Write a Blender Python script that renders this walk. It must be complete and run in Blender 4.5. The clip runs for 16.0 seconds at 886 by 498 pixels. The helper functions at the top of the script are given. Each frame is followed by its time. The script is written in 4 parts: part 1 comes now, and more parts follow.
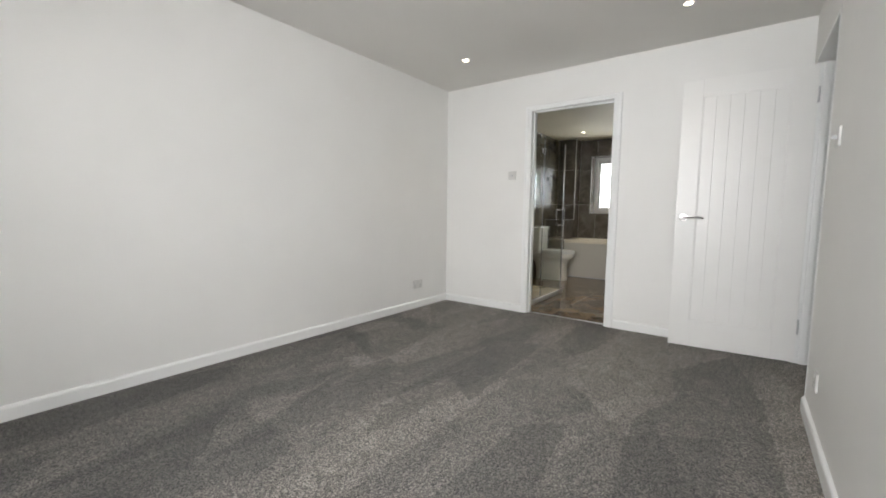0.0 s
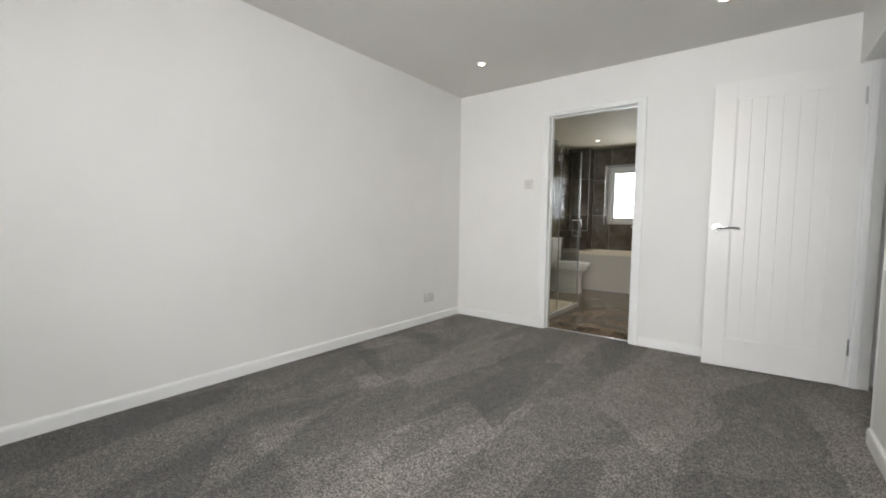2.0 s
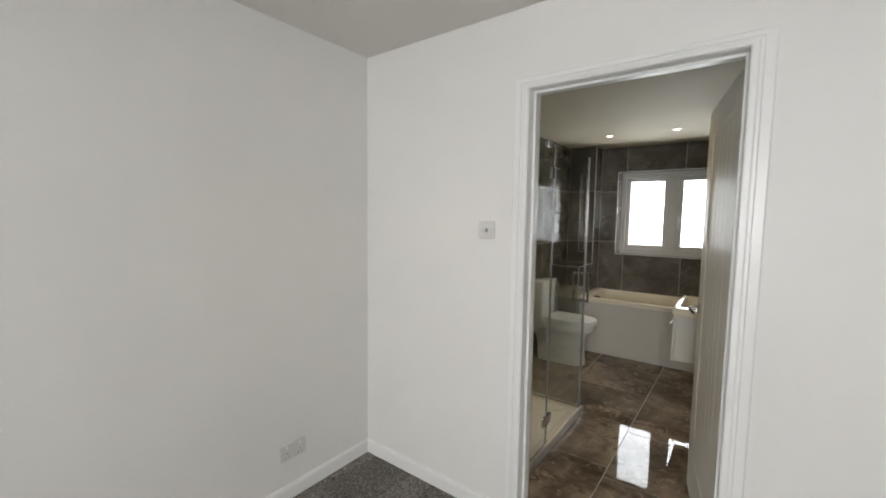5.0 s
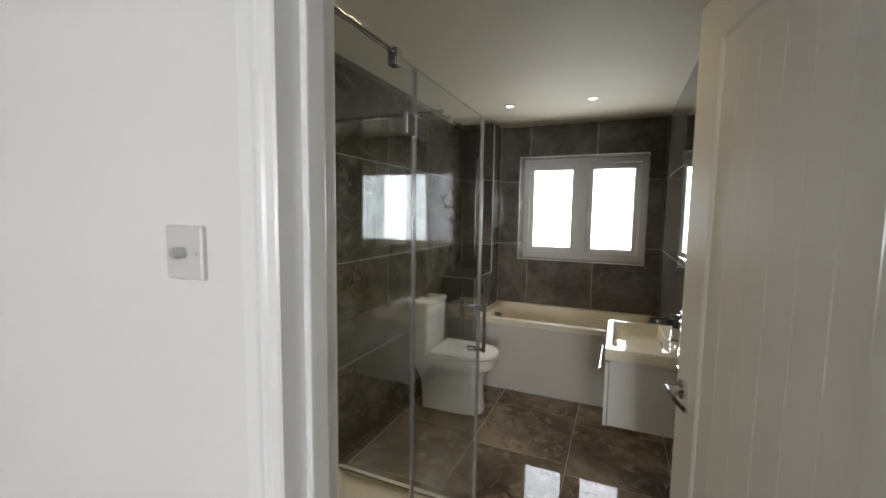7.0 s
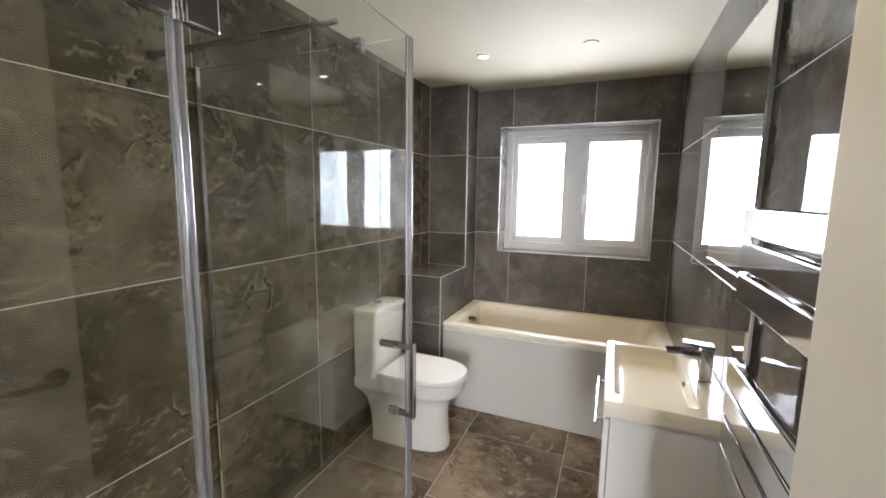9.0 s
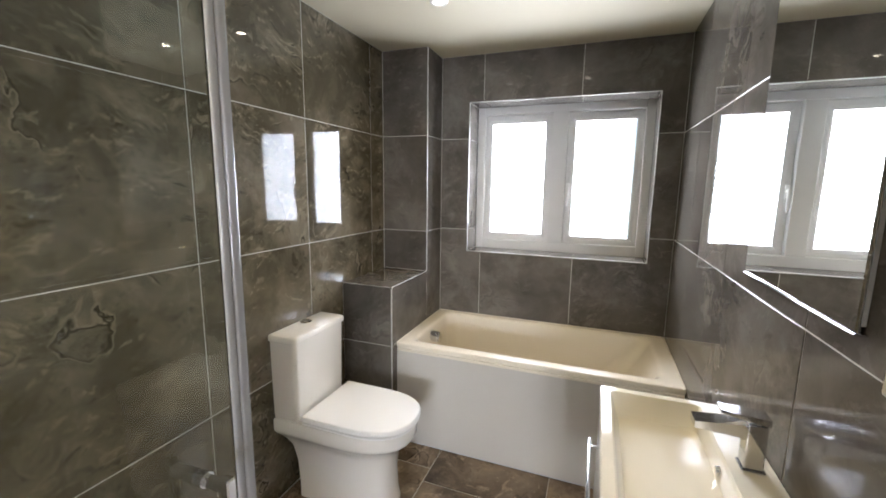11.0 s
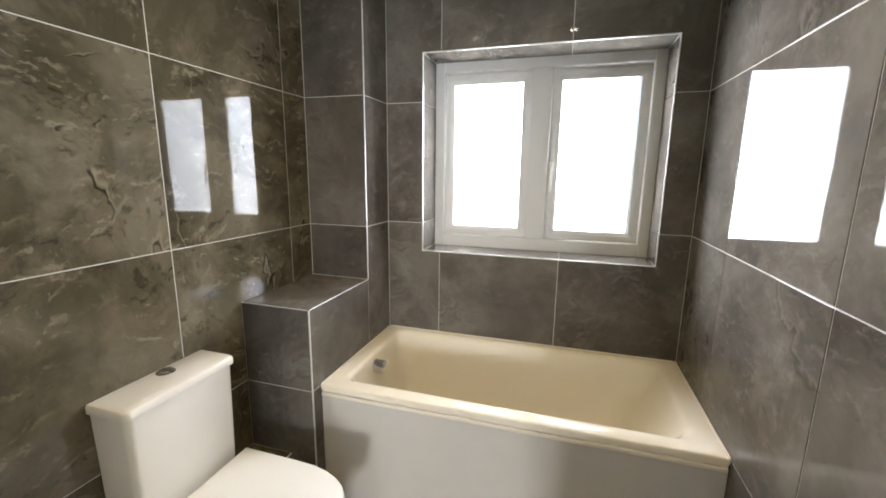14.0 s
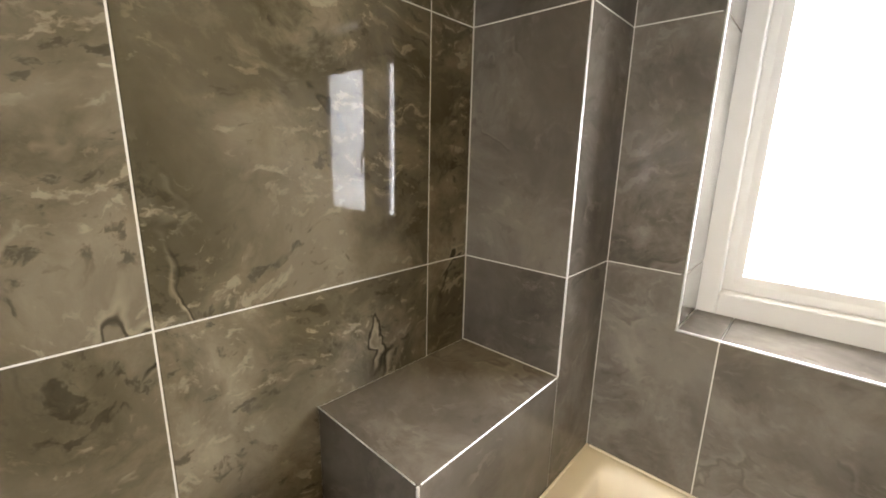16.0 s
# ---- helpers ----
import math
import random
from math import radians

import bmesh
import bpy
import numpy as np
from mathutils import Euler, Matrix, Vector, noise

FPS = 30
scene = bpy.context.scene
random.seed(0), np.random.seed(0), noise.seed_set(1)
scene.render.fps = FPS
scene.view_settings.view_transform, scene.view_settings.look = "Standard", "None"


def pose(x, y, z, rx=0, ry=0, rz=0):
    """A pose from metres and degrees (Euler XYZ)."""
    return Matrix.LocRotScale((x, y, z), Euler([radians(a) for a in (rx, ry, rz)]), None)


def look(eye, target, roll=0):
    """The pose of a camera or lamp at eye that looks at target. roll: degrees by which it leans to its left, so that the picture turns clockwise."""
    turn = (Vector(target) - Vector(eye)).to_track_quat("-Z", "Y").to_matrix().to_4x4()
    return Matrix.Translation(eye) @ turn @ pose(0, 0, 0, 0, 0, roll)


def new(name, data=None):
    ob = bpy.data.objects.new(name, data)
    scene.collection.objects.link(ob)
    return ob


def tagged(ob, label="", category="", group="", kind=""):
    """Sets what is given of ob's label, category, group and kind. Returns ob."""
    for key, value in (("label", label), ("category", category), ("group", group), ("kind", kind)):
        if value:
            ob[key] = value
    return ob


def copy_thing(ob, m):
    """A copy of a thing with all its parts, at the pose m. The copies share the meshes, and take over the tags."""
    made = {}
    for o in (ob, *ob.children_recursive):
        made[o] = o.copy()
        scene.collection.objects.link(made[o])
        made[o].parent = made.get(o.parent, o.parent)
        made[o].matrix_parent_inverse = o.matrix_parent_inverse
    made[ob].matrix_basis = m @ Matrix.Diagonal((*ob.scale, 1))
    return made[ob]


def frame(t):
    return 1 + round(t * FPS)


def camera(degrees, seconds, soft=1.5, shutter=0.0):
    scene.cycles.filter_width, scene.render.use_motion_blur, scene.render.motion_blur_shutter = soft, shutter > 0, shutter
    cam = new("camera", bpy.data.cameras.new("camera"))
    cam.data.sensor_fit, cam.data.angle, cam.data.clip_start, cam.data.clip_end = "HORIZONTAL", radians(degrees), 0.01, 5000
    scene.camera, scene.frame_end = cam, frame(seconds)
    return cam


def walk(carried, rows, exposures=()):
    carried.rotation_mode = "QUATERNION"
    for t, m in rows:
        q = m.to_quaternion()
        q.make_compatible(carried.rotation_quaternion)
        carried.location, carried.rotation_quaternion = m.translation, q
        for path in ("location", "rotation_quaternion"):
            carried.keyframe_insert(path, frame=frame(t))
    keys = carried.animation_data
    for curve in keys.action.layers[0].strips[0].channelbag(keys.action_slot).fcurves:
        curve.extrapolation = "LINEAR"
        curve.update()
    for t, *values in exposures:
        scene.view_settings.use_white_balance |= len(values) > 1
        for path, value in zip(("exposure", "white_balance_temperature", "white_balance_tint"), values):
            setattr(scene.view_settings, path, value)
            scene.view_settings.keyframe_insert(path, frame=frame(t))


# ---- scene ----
cam = camera(95.2, 16.0, soft=1.8)
PATH = [
    (0, (0.027, -0.199, 1.011), (-1.164, 1.399, 0.832), 0.7),
    (0.5, (0.01, -0.247, 1.005), (-1.198, 1.341, 0.863), 0.7),
    (1, (-0.018, -0.242, 0.996), (-1.229, 1.344, 0.868), 0.7),
    (1.5, (-0.029, -0.206, 0.979), (-1.256, 1.37, 0.86), 0.8),
    (2, (-0.148, -0.097, 0.999), (-1.361, 1.488, 0.874), 0.8),
    (2.5, (-0.295, 0.131, 1.093), (-1.508, 1.716, 0.967), 0.7),
    (3, (-0.416, 0.453, 1.242), (-1.67, 2.005, 1.11), 0.8),
    (3.2, (-0.511, 0.563, 1.339), (-1.749, 2.128, 1.207), 0.7),
    (5.3, (-0.99, 2.142, 1.475), (-2.16, 3.755, 1.3), 0.9),
    (5.5, (-1.042, 2.286, 1.484), (-2.173, 3.926, 1.308), 0.9),
    (6, (-1.202, 2.612, 1.469), (-2.227, 4.32, 1.29), 1.2),
    (6.5, (-1.281, 2.909, 1.461), (-2.156, 4.698, 1.282), 1.1),
    (7, (-1.281, 3.145, 1.464), (-2.074, 4.972, 1.287), 0.8),
    (7.5, (-1.285, 3.341, 1.47), (-2.056, 5.177, 1.275), 1.1),
    (8, (-1.304, 3.506, 1.47), (-2.065, 5.342, 1.247), 0.9),
    (8.5, (-1.314, 3.697, 1.473), (-2.079, 5.529, 1.228), 0.9),
    (9, (-1.323, 3.862, 1.47), (-2.09, 5.69, 1.208), 0.8),
    (9.2, (-1.334, 3.916, 1.475), (-2.099, 5.743, 1.202), 0.8),
    (11.5, (-1.384, 4.585, 1.463), (-2.055, 6.441, 1.139), 0.8),
    (12, (-1.434, 4.717, 1.489), (-2.072, 6.581, 1.144), 0.9),
    (12.5, (-1.459, 4.819, 1.472), (-2.061, 6.696, 1.137), 0.8),
    (13, (-1.442, 4.906, 1.462), (-2.028, 6.788, 1.124), 0.8),
    (13.5, (-1.444, 4.977, 1.442), (-2.017, 6.862, 1.098), 0.5),
    (14, (-1.474, 5.088, 1.438), (-2.04, 6.97, 1.065), 0.7),
    (14.5, (-1.578, 5.266, 1.44), (-2.146, 7.139, 1.032), 0.9),
    (15, (-1.714, 5.478, 1.437), (-2.301, 7.344, 1.021), 0.6),
    (15.5, (-1.815, 5.739, 1.454), (-2.652, 7.503, 1.021), 0.9),
    (16, (-1.969, 5.942, 1.451), (-3.29, 7.377, 1.009), 1.3),
]
EXPOSURES = [
    (0, 0.06, 6550, 10), (3, 0.06, 6550, 10), (5.5, -0.12, 6650, 10), (6, -0.08, 6650, 10), (7, 0.0, 6450, 11), (7.5, 0.20, 6500, 13), (8, 0.90, 6350, 13), (9, 1.16, 6080, 15),
    (12.5, 1.24, 6120, 14), (14.5, 1.30, 6420, 12), (15.5, 1.37, 6600, 13), (16, 1.62, 6950, 14),
]
walk(cam, [(t, look(eye, target, roll)) for t, eye, target, roll in PATH], EXPOSURES)

# ---- world and light ----
world = bpy.data.worlds.new("overcast_sky")
scene.world = world
world.use_nodes = True
wn = world.node_tree.nodes
sky = wn.new("ShaderNodeTexSky")
sky.sky_type, sky.sun_disc, sky.sun_elevation, sky.sun_rotation = "NISHITA", False, radians(40), radians(160)
world.node_tree.links.new(sky.outputs[0], wn["Background"].inputs[0])
wn["Background"].inputs[1].default_value = 0.08


def lamp(name, kind, m, energy, colour, **settings):
    data = bpy.data.lights.new(name, kind)
    data.energy, data.color = energy, colour
    if kind == "AREA":
        data.shape, data.size, data.size_y, data.spread = "RECTANGLE", settings["size"], settings["size_y"], radians(settings["spread"])
    if kind == "SPOT":
        data.spot_size, data.spot_blend, data.shadow_soft_size = radians(settings["cone"]), 0.9, 0.025
    ob = new(name, data)
    ob.matrix_world = m
    return ob


sun = lamp("sun", "SUN", look((0, 0, 8), (2.0, 1.0, 0)), 0.8, (1.0, 0.96, 0.9))
sun.data.angle = radians(15)

# daylight in the openings of the windows
DAY, DAY_NORTH = (0.935, 0.955, 0.99), (0.91, 0.95, 1.0)
for x in (-1.9075, -1.356):
    lamp("bathroom_daylight", "AREA", pose(x, 7.353, 1.521, -90, 0, 0), 5.3, DAY_NORTH, size=0.366, size_y=0.760, spread=128)
lamp("bedroom_daylight", "AREA", pose(-0.26, -1.47, 1.52, 81, 0, 23), 106, DAY, size=1.2, size_y=1.3, spread=124)

# ceiling spots: x, y, ceiling height
BED_CEIL, BATH_CEIL = 2.36, 2.295
SPOTS = [(-2.05, 2.89, BED_CEIL), (-0.35, 2.89, BED_CEIL),
         (-2.097, 6.287, BATH_CEIL), (-1.495, 6.287, BATH_CEIL), (-2.097, 4.45, BATH_CEIL), (-1.495, 4.45, BATH_CEIL)]
for x, y, z in SPOTS:
    lamp("spot_lamp", "SPOT", pose(x, y, z - 0.012), 3.5 if y < 3.6 else (6.4 if y > 5 else 7.2), (1.0, 0.76, 0.46) if y < 3.6 else (1.0, 0.75, 0.36), cone=104 if y < 3.6 else 130)


# ---- materials ----
def material(name, colour=(0.8, 0.8, 0.8), rough=0.5, metal=0.0, **more):
    m = bpy.data.materials.new(name)
    m.use_nodes = True
    p = m.node_tree.nodes["Principled BSDF"]
    p.inputs["Base Color"].default_value = (*colour, 1)
    p.inputs["Roughness"].default_value = rough
    p.inputs["Metallic"].default_value = metal
    for key, value in more.items():
        p.inputs[key.replace("_", " ")].default_value = value
    return m


class Nodes:
    """Short ways to add nodes to a material."""

    def __init__(self, m):
        self.tree, self.p = m.node_tree, m.node_tree.nodes["Principled BSDF"]

    def add(self, kind, **inputs):
        n = self.tree.nodes.new("ShaderNode" + kind)
        for key, value in inputs.items():
            self.set(n.inputs[key.replace("_", " ")], value)
        return n

    def set(self, socket, value):
        if isinstance(value, bpy.types.NodeSocket):
            self.tree.links.new(value, socket)
        else:
            socket.default_value = value

    def noise(self, vector, scale, detail=4.0, rough=0.55, distort=0.0, w=None):
        n = self.add("TexNoise")
        if w is not None:
            n.noise_dimensions = "4D"
            self.set(n.inputs["W"], w)
        self.set(n.inputs["Vector"], vector)
        for key, value in (("Scale", scale), ("Detail", detail), ("Roughness", rough), ("Distortion", distort)):
            n.inputs[key].default_value = value
        return n.outputs["Fac"]

    def ramp(self, fac, *stops):
        n = self.add("ValToRGB", Fac=fac)
        e = n.color_ramp.elements
        while len(e) < len(stops):
            e.new(0.5)
        for k, (at, c) in enumerate(stops):
            e[k].position, e[k].color = at, (*c, 1) if isinstance(c, tuple) else (c, c, c, 1)
        return n.outputs["Color"]

    def mix(self, fac, a, b, blend="MIX"):
        n = self.add("Mix")
        n.data_type, n.blend_type = "RGBA", blend
        self.set(n.inputs[0], fac)
        self.set(n.inputs[6], a)
        self.set(n.inputs[7], b)
        return n.outputs[2]

    def math(self, op, a, b=0.0):
        n = self.add("Math")
        n.operation = op
        self.set(n.inputs[0], a)
        self.set(n.inputs[1], b)
        return n.outputs[0]

    def bump(self, height, strength, distance):
        n = self.add("Bump", Height=height, Strength=strength, Distance=distance)
        self.tree.links.new(n.outputs[0], self.p.inputs["Normal"])

    def colour(self, c):
        self.set(self.p.inputs["Base Color"], c)

    def rough(self, r):
        self.set(self.p.inputs["Roughness"], r)

    def place(self):
        return self.add("NewGeometry").outputs["Position"]


def painted(name, a, b, rough, grain=180.0, relief=0.08):
    m = material(name, a, rough)
    n = Nodes(m)
    where = n.place()
    n.colour(n.mix(n.ramp(n.noise(where, 1.3, 3), (0.3, 0.0), (0.75, 1.0)), (*a, 1), (*b, 1)))
    n.rough(n.math("MULTIPLY_ADD", n.noise(where, 9.0), 0.12))
    n.tree.nodes[-1].inputs[2].default_value = rough - 0.06
    n.bump(n.noise(where, grain, 2), relief, 0.002)
    return m


def marble(name, dark, mid, light, rough, marks=1.0):
    """Glossy grey-brown stone-look porcelain, with clouds, pale flecks and dark cracks; each tile takes its own stretch of it."""
    m = material(name, mid, rough, IOR=1.5 if marks > 0.5 else 1.33)
    n = Nodes(m)
    where = n.place()
    own = n.math("MULTIPLY", n.add("ObjectInfo").outputs["Random"], 60.0)
    warp = n.add("TexNoise")
    warp.noise_dimensions = "4D"
    n.set(warp.inputs["Vector"], where)
    n.set(warp.inputs["W"], own)
    warp.inputs["Scale"].default_value, warp.inputs["Detail"].default_value = 2.2, 5.0
    bent = n.add("VectorMath")
    bent.operation = "MULTIPLY_ADD"
    n.set(bent.inputs[0], warp.outputs["Color"])
    n.set(bent.inputs[1], (0.34, 0.34, 0.34))
    n.set(bent.inputs[2], where)
    bent = bent.outputs[0]
    clouds = n.ramp(n.noise(bent, 2.6, 8, 0.6, 0.3, own), (0.35, dark), (0.50, mid), (0.63, light))
    zone = n.noise(where, 2.4, 3, 0.5, 0.0, own)
    broken = n.ramp(zone, (0.36, 0.0), (0.54, 1.0))
    pale = (*[min(1, 1.75 * c) for c in light], 1)
    deep = (*[0.30 * c for c in dark], 1)
    # soft drifts of paler stone in the broken stretches
    drift = n.math("MULTIPLY", n.ramp(n.noise(bent, 5.5, 9, 0.68, 0.3, own), (0.47, 0.0), (0.66, 0.30 + 0.25 * marks)), broken)
    drifted = n.mix(drift, clouds, pale)
    # small angular chips: stretched cells of a crazed grain, some pale and a few dark
    grain = n.add("Mapping", Vector=bent, Rotation=(0.5, 0.7, 0.4), Scale=(1.0, 1.0, 1.35))
    jag = n.add("TexNoise", Vector=grain.outputs[0])
    jag.inputs["Scale"].default_value, jag.inputs["Detail"].default_value, jag.inputs["Roughness"].default_value = 17.0, 4.0, 0.65
    torn = n.add("VectorMath")
    torn.operation = "MULTIPLY_ADD"
    n.set(torn.inputs[0], jag.outputs["Color"])
    n.set(torn.inputs[1], (0.065, 0.065, 0.065))
    n.set(torn.inputs[2], grain.outputs[0])
    beside = n.add("VectorMath")
    beside.operation = "ADD"
    n.set(beside.inputs[0], torn.outputs[0])
    n.set(beside.inputs[1], (0.009, -0.006, 0.016))
    flake = n.math("SUBTRACT", n.noise(torn.outputs[0], 11.0, 4, 0.58, 0.3, own), n.noise(beside.outputs[0], 11.0, 4, 0.58, 0.3, own))
    chip_zone = n.ramp(zone, (0.34, 0.0), (0.46, 1.0))
    worn = n.ramp(n.noise(where, 6.0, 3, 0.6, 0.4, own), (0.40, 0.0), (0.50, 1.0))
    shown = n.math("MULTIPLY", worn, chip_zone)
    pale_chips = n.math("MULTIPLY", n.ramp(flake, (0.045, 0.0), (0.105, 0.62 * marks)), shown)
    dark_chips = n.math("MULTIPLY", n.ramp(n.math("MULTIPLY", flake, -1.0), (0.062, 0.0), (0.115, 0.55 * marks)), shown)
    chipped = n.mix(dark_chips, n.mix(pale_chips, drifted, pale), deep)
    # short dark cracks with a pale lip
    ridge = n.math("SUBTRACT", n.noise(bent, 2.7, 4, 0.52, 0.5, own), 0.5)
    patch = n.math("MULTIPLY", n.ramp(n.noise(bent, 6.0, 2, 0.5, 0.0, own), (0.49, 0.0), (0.55, 1.0)), broken)
    lip = n.math("MULTIPLY", n.ramp(n.math("ABSOLUTE", n.math("SUBTRACT", ridge, 0.013)), (0.0, 0.65 * marks), (0.016, 0.0)), patch)
    crack = n.math("MULTIPLY", n.ramp(n.math("ABSOLUTE", ridge), (0.003, 0.9 * marks), (0.009, 0.0)), patch)
    cracked = n.mix(crack, n.mix(lip, chipped, pale), deep)
    n.colour(cracked)
    n.rough(n.math("MULTIPLY_ADD", n.noise(where, 14.0, 3), 0.02))
    n.tree.nodes[-1].inputs[2].default_value = rough
    n.bump(n.noise(where, 4.0, 1, 0.3, 0.0, own), 0.03, 0.015)
    return m


WALL = painted("wall_paint", (0.80, 0.79, 0.76), (0.76, 0.75, 0.72), 0.55)
CEIL = painted("ceiling_paint", (0.78, 0.76, 0.72), (0.75, 0.73, 0.69), 0.8)
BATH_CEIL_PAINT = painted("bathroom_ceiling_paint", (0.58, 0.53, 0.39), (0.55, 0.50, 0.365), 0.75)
GLOSS = painted("white_gloss_paint", (0.83, 0.83, 0.81), (0.80, 0.80, 0.78), 0.32, 60.0, 0.03)
DOOR = painted("white_door_paint", (0.82, 0.81, 0.78), (0.79, 0.78, 0.75), 0.38, 90.0, 0.05)
TILE = marble("wall_tile_stone", (0.052, 0.043, 0.025), (0.083, 0.069, 0.043), (0.142, 0.121, 0.084), 0.006)
# same stone with fewer marks; window glare is put into its paler, cooler colour
PLAIN_HAZED_TILE = marble("quiet_hazed_tile_stone", (0.074, 0.065, 0.054), (0.109, 0.097, 0.082), (0.156, 0.141, 0.120), 0.006, 0.32)
FLOOR_TILE = marble("floor_tile_stone", (0.064, 0.048, 0.034), (0.126, 0.097, 0.069), (0.262, 0.202, 0.143), 0.008, 0.8)
GROUT = painted("pale_grout", (0.62, 0.59, 0.54), (0.50, 0.48, 0.44), 0.8, 400.0, 0.3)
CERAMIC = material("white_ceramic", (0.78, 0.75, 0.69), 0.08, Coat_Weight=0.4)
BASIN = material("cream_ceramic", (0.79, 0.74, 0.61), 0.07)
ACRYLIC = material("cream_acrylic", (0.78, 0.715, 0.59), 0.10)
PANEL = material("white_gloss_panel", (0.69, 0.68, 0.65), 0.14)
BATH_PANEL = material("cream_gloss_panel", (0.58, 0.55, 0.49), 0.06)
UPVC = material("white_upvc", (0.60, 0.59, 0.56), 0.35)
PLASTIC = material("white_plastic", (0.80, 0.79, 0.76), 0.3)
PLATE = material("switch_plate_plastic", (0.62, 0.61, 0.58), 0.3)
GREY_PLASTIC = material("pale_grey_plastic", (0.55, 0.56, 0.56), 0.35)
CHROME = material("chrome", (0.66, 0.66, 0.67), 0.07, 1.0)
SATIN = material("satin_steel", (0.55, 0.55, 0.55), 0.3, 1.0)
TRIM = material("silver_tile_trim", (0.72, 0.72, 0.71), 0.28, 0.6)
SEAL = material("clear_seal_strip", (0.80, 0.81, 0.82), 0.16, 0.0, Transmission_Weight=0.85)
CORNER_SEAL = material("milky_seal_strip", (0.46, 0.46, 0.46), 0.2, 0.0, Transmission_Weight=0.5)
MIRROR = material("mirror_silver", (0.90, 0.92, 0.91), 0.0, 1.0)
GLASS = material("shower_glass", (0.93, 0.96, 0.95), 0.0, 0.0, Transmission_Weight=1.0, IOR=1.45)
FROST = material("frosted_glass", (0.97, 0.98, 0.98), 0.45, 0.0, Transmission_Weight=1.0, IOR=1.35)
CLEAR = material("window_glass", (0.97, 0.98, 0.98), 0.0, 0.0, Transmission_Weight=1.0, IOR=1.4)
SLOT_SHADE = material("dark_shadow_gap", (0.03, 0.03, 0.03), 0.6)
BULB = material("lit_lens", (1, 0.9, 0.7), 0.4)
BULB.node_tree.nodes["Principled BSDF"].inputs["Emission Color"].default_value = (1.0, 0.86, 0.62, 1)
BULB.node_tree.nodes["Principled BSDF"].inputs["Emission Strength"].default_value = 22.0
GROUND = painted("grass_outside", (0.06, 0.09, 0.035), (0.09, 0.11, 0.05), 0.9, 8.0, 0.4)


def carpet_material():
    m = material("carpet_pile", (0.2, 0.18, 0.16), 0.95)
    n = Nodes(m)
    where = n.place()
    # twisted tufts, each of its own shade, over a softer mottle
    shaken = n.add("VectorMath")
    shaken.operation = "MULTIPLY_ADD"
    n.set(shaken.inputs[0], n.add("TexNoise", Vector=where, Scale=160.0).outputs["Color"])
    n.set(shaken.inputs[1], (0.006, 0.006, 0.0))
    n.set(shaken.inputs[2], where)
    flat = n.add("Mapping", Vector=shaken.outputs[0], Scale=(1.0, 1.0, 0.0))
    tuft = n.add("TexVoronoi", Vector=flat.outputs[0], Scale=250.0)
    tuft.voronoi_dimensions = "2D"
    own = n.add("SeparateColor", Color=tuft.outputs["Color"]).outputs[0]
    both = n.math("ADD", n.math("MULTIPLY", own, 0.62), n.math("MULTIPLY", n.noise(where, 150.0, 3, 0.65, 0.5), 0.38))
    speck = n.ramp(both, (0.20, (0.036, 0.032, 0.028)), (0.50, (0.158, 0.140, 0.122)), (0.80, (0.50, 0.445, 0.39)))
    # strokes of the vacuum cleaner: straight-edged wedges in which the pile leans this way or that
    sway = n.add("VectorMath")
    sway.operation = "MULTIPLY_ADD"
    n.set(sway.inputs[0], n.add("TexNoise", Vector=where, Scale=14.0).outputs["Color"])
    n.set(sway.inputs[1], (0.05, 0.05, 0.0))
    n.set(sway.inputs[2], where)
    strokes = None
    for turn, across, along, low in ((32, 3.6, 1.05, 0.68), (-28, 2.9, 0.9, 0.77), (4, 4.4, 1.5, 0.88)):
        lie = n.add("Mapping", Vector=sway.outputs[0], Rotation=(0, 0, radians(turn)), Scale=(across, along, 0.0))
        cells = n.add("TexVoronoi", Vector=lie.outputs[0], Scale=1.0)
        cells.voronoi_dimensions = "2D"
        one = n.ramp(n.add("SeparateColor", Color=cells.outputs["Color"]).outputs[0], (0.30, low), (0.42, 0.97), (0.9, 1.10))
        strokes = one if strokes is None else n.mix(1.0, strokes, one, "MULTIPLY")
    blot = n.ramp(n.noise(where, 7.0, 5, 0.65, 0.8), (0.36, 0.84), (0.64, 1.06))
    # painted-in shade along the side wall, ragged-edged, running out towards the far end
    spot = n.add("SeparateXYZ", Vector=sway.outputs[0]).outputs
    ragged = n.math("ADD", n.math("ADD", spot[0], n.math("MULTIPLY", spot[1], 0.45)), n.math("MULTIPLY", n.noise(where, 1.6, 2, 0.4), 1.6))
    wall_side_shade = n.ramp(n.math("ADD", ragged, 1.0), (0.42, 0.62), (0.52, 1.0))
    n.colour(n.mix(1.0, n.mix(1.0, n.mix(1.0, speck, strokes, "MULTIPLY"), blot, "MULTIPLY"), wall_side_shade, "MULTIPLY"))
    n.bump(n.math("SUBTRACT", both, tuft.outputs["Distance"]), 0.7, 0.008)
    n.set(n.p.inputs["Sheen Weight"], 0.15)
    return m


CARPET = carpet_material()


# ---- mesh helpers ----
def mesh_of(bm, mat, smooth=False):
    bmesh.ops.recalc_face_normals(bm, faces=bm.faces[:])
    data = bpy.data.meshes.new("mesh")
    bm.to_mesh(data)
    bm.free()
    data.materials.append(mat)
    if smooth:
        data.polygons.foreach_set("use_smooth", [True] * len(data.polygons))
        data.set_sharp_from_angle(angle=radians(40))
    return data


def part(name, bm, mat, parent=None, label="", smooth=False):
    ob = new(name, mesh_of(bm, mat, smooth))
    if parent is not None:
        ob.parent = parent
    return tagged(ob, label=label)


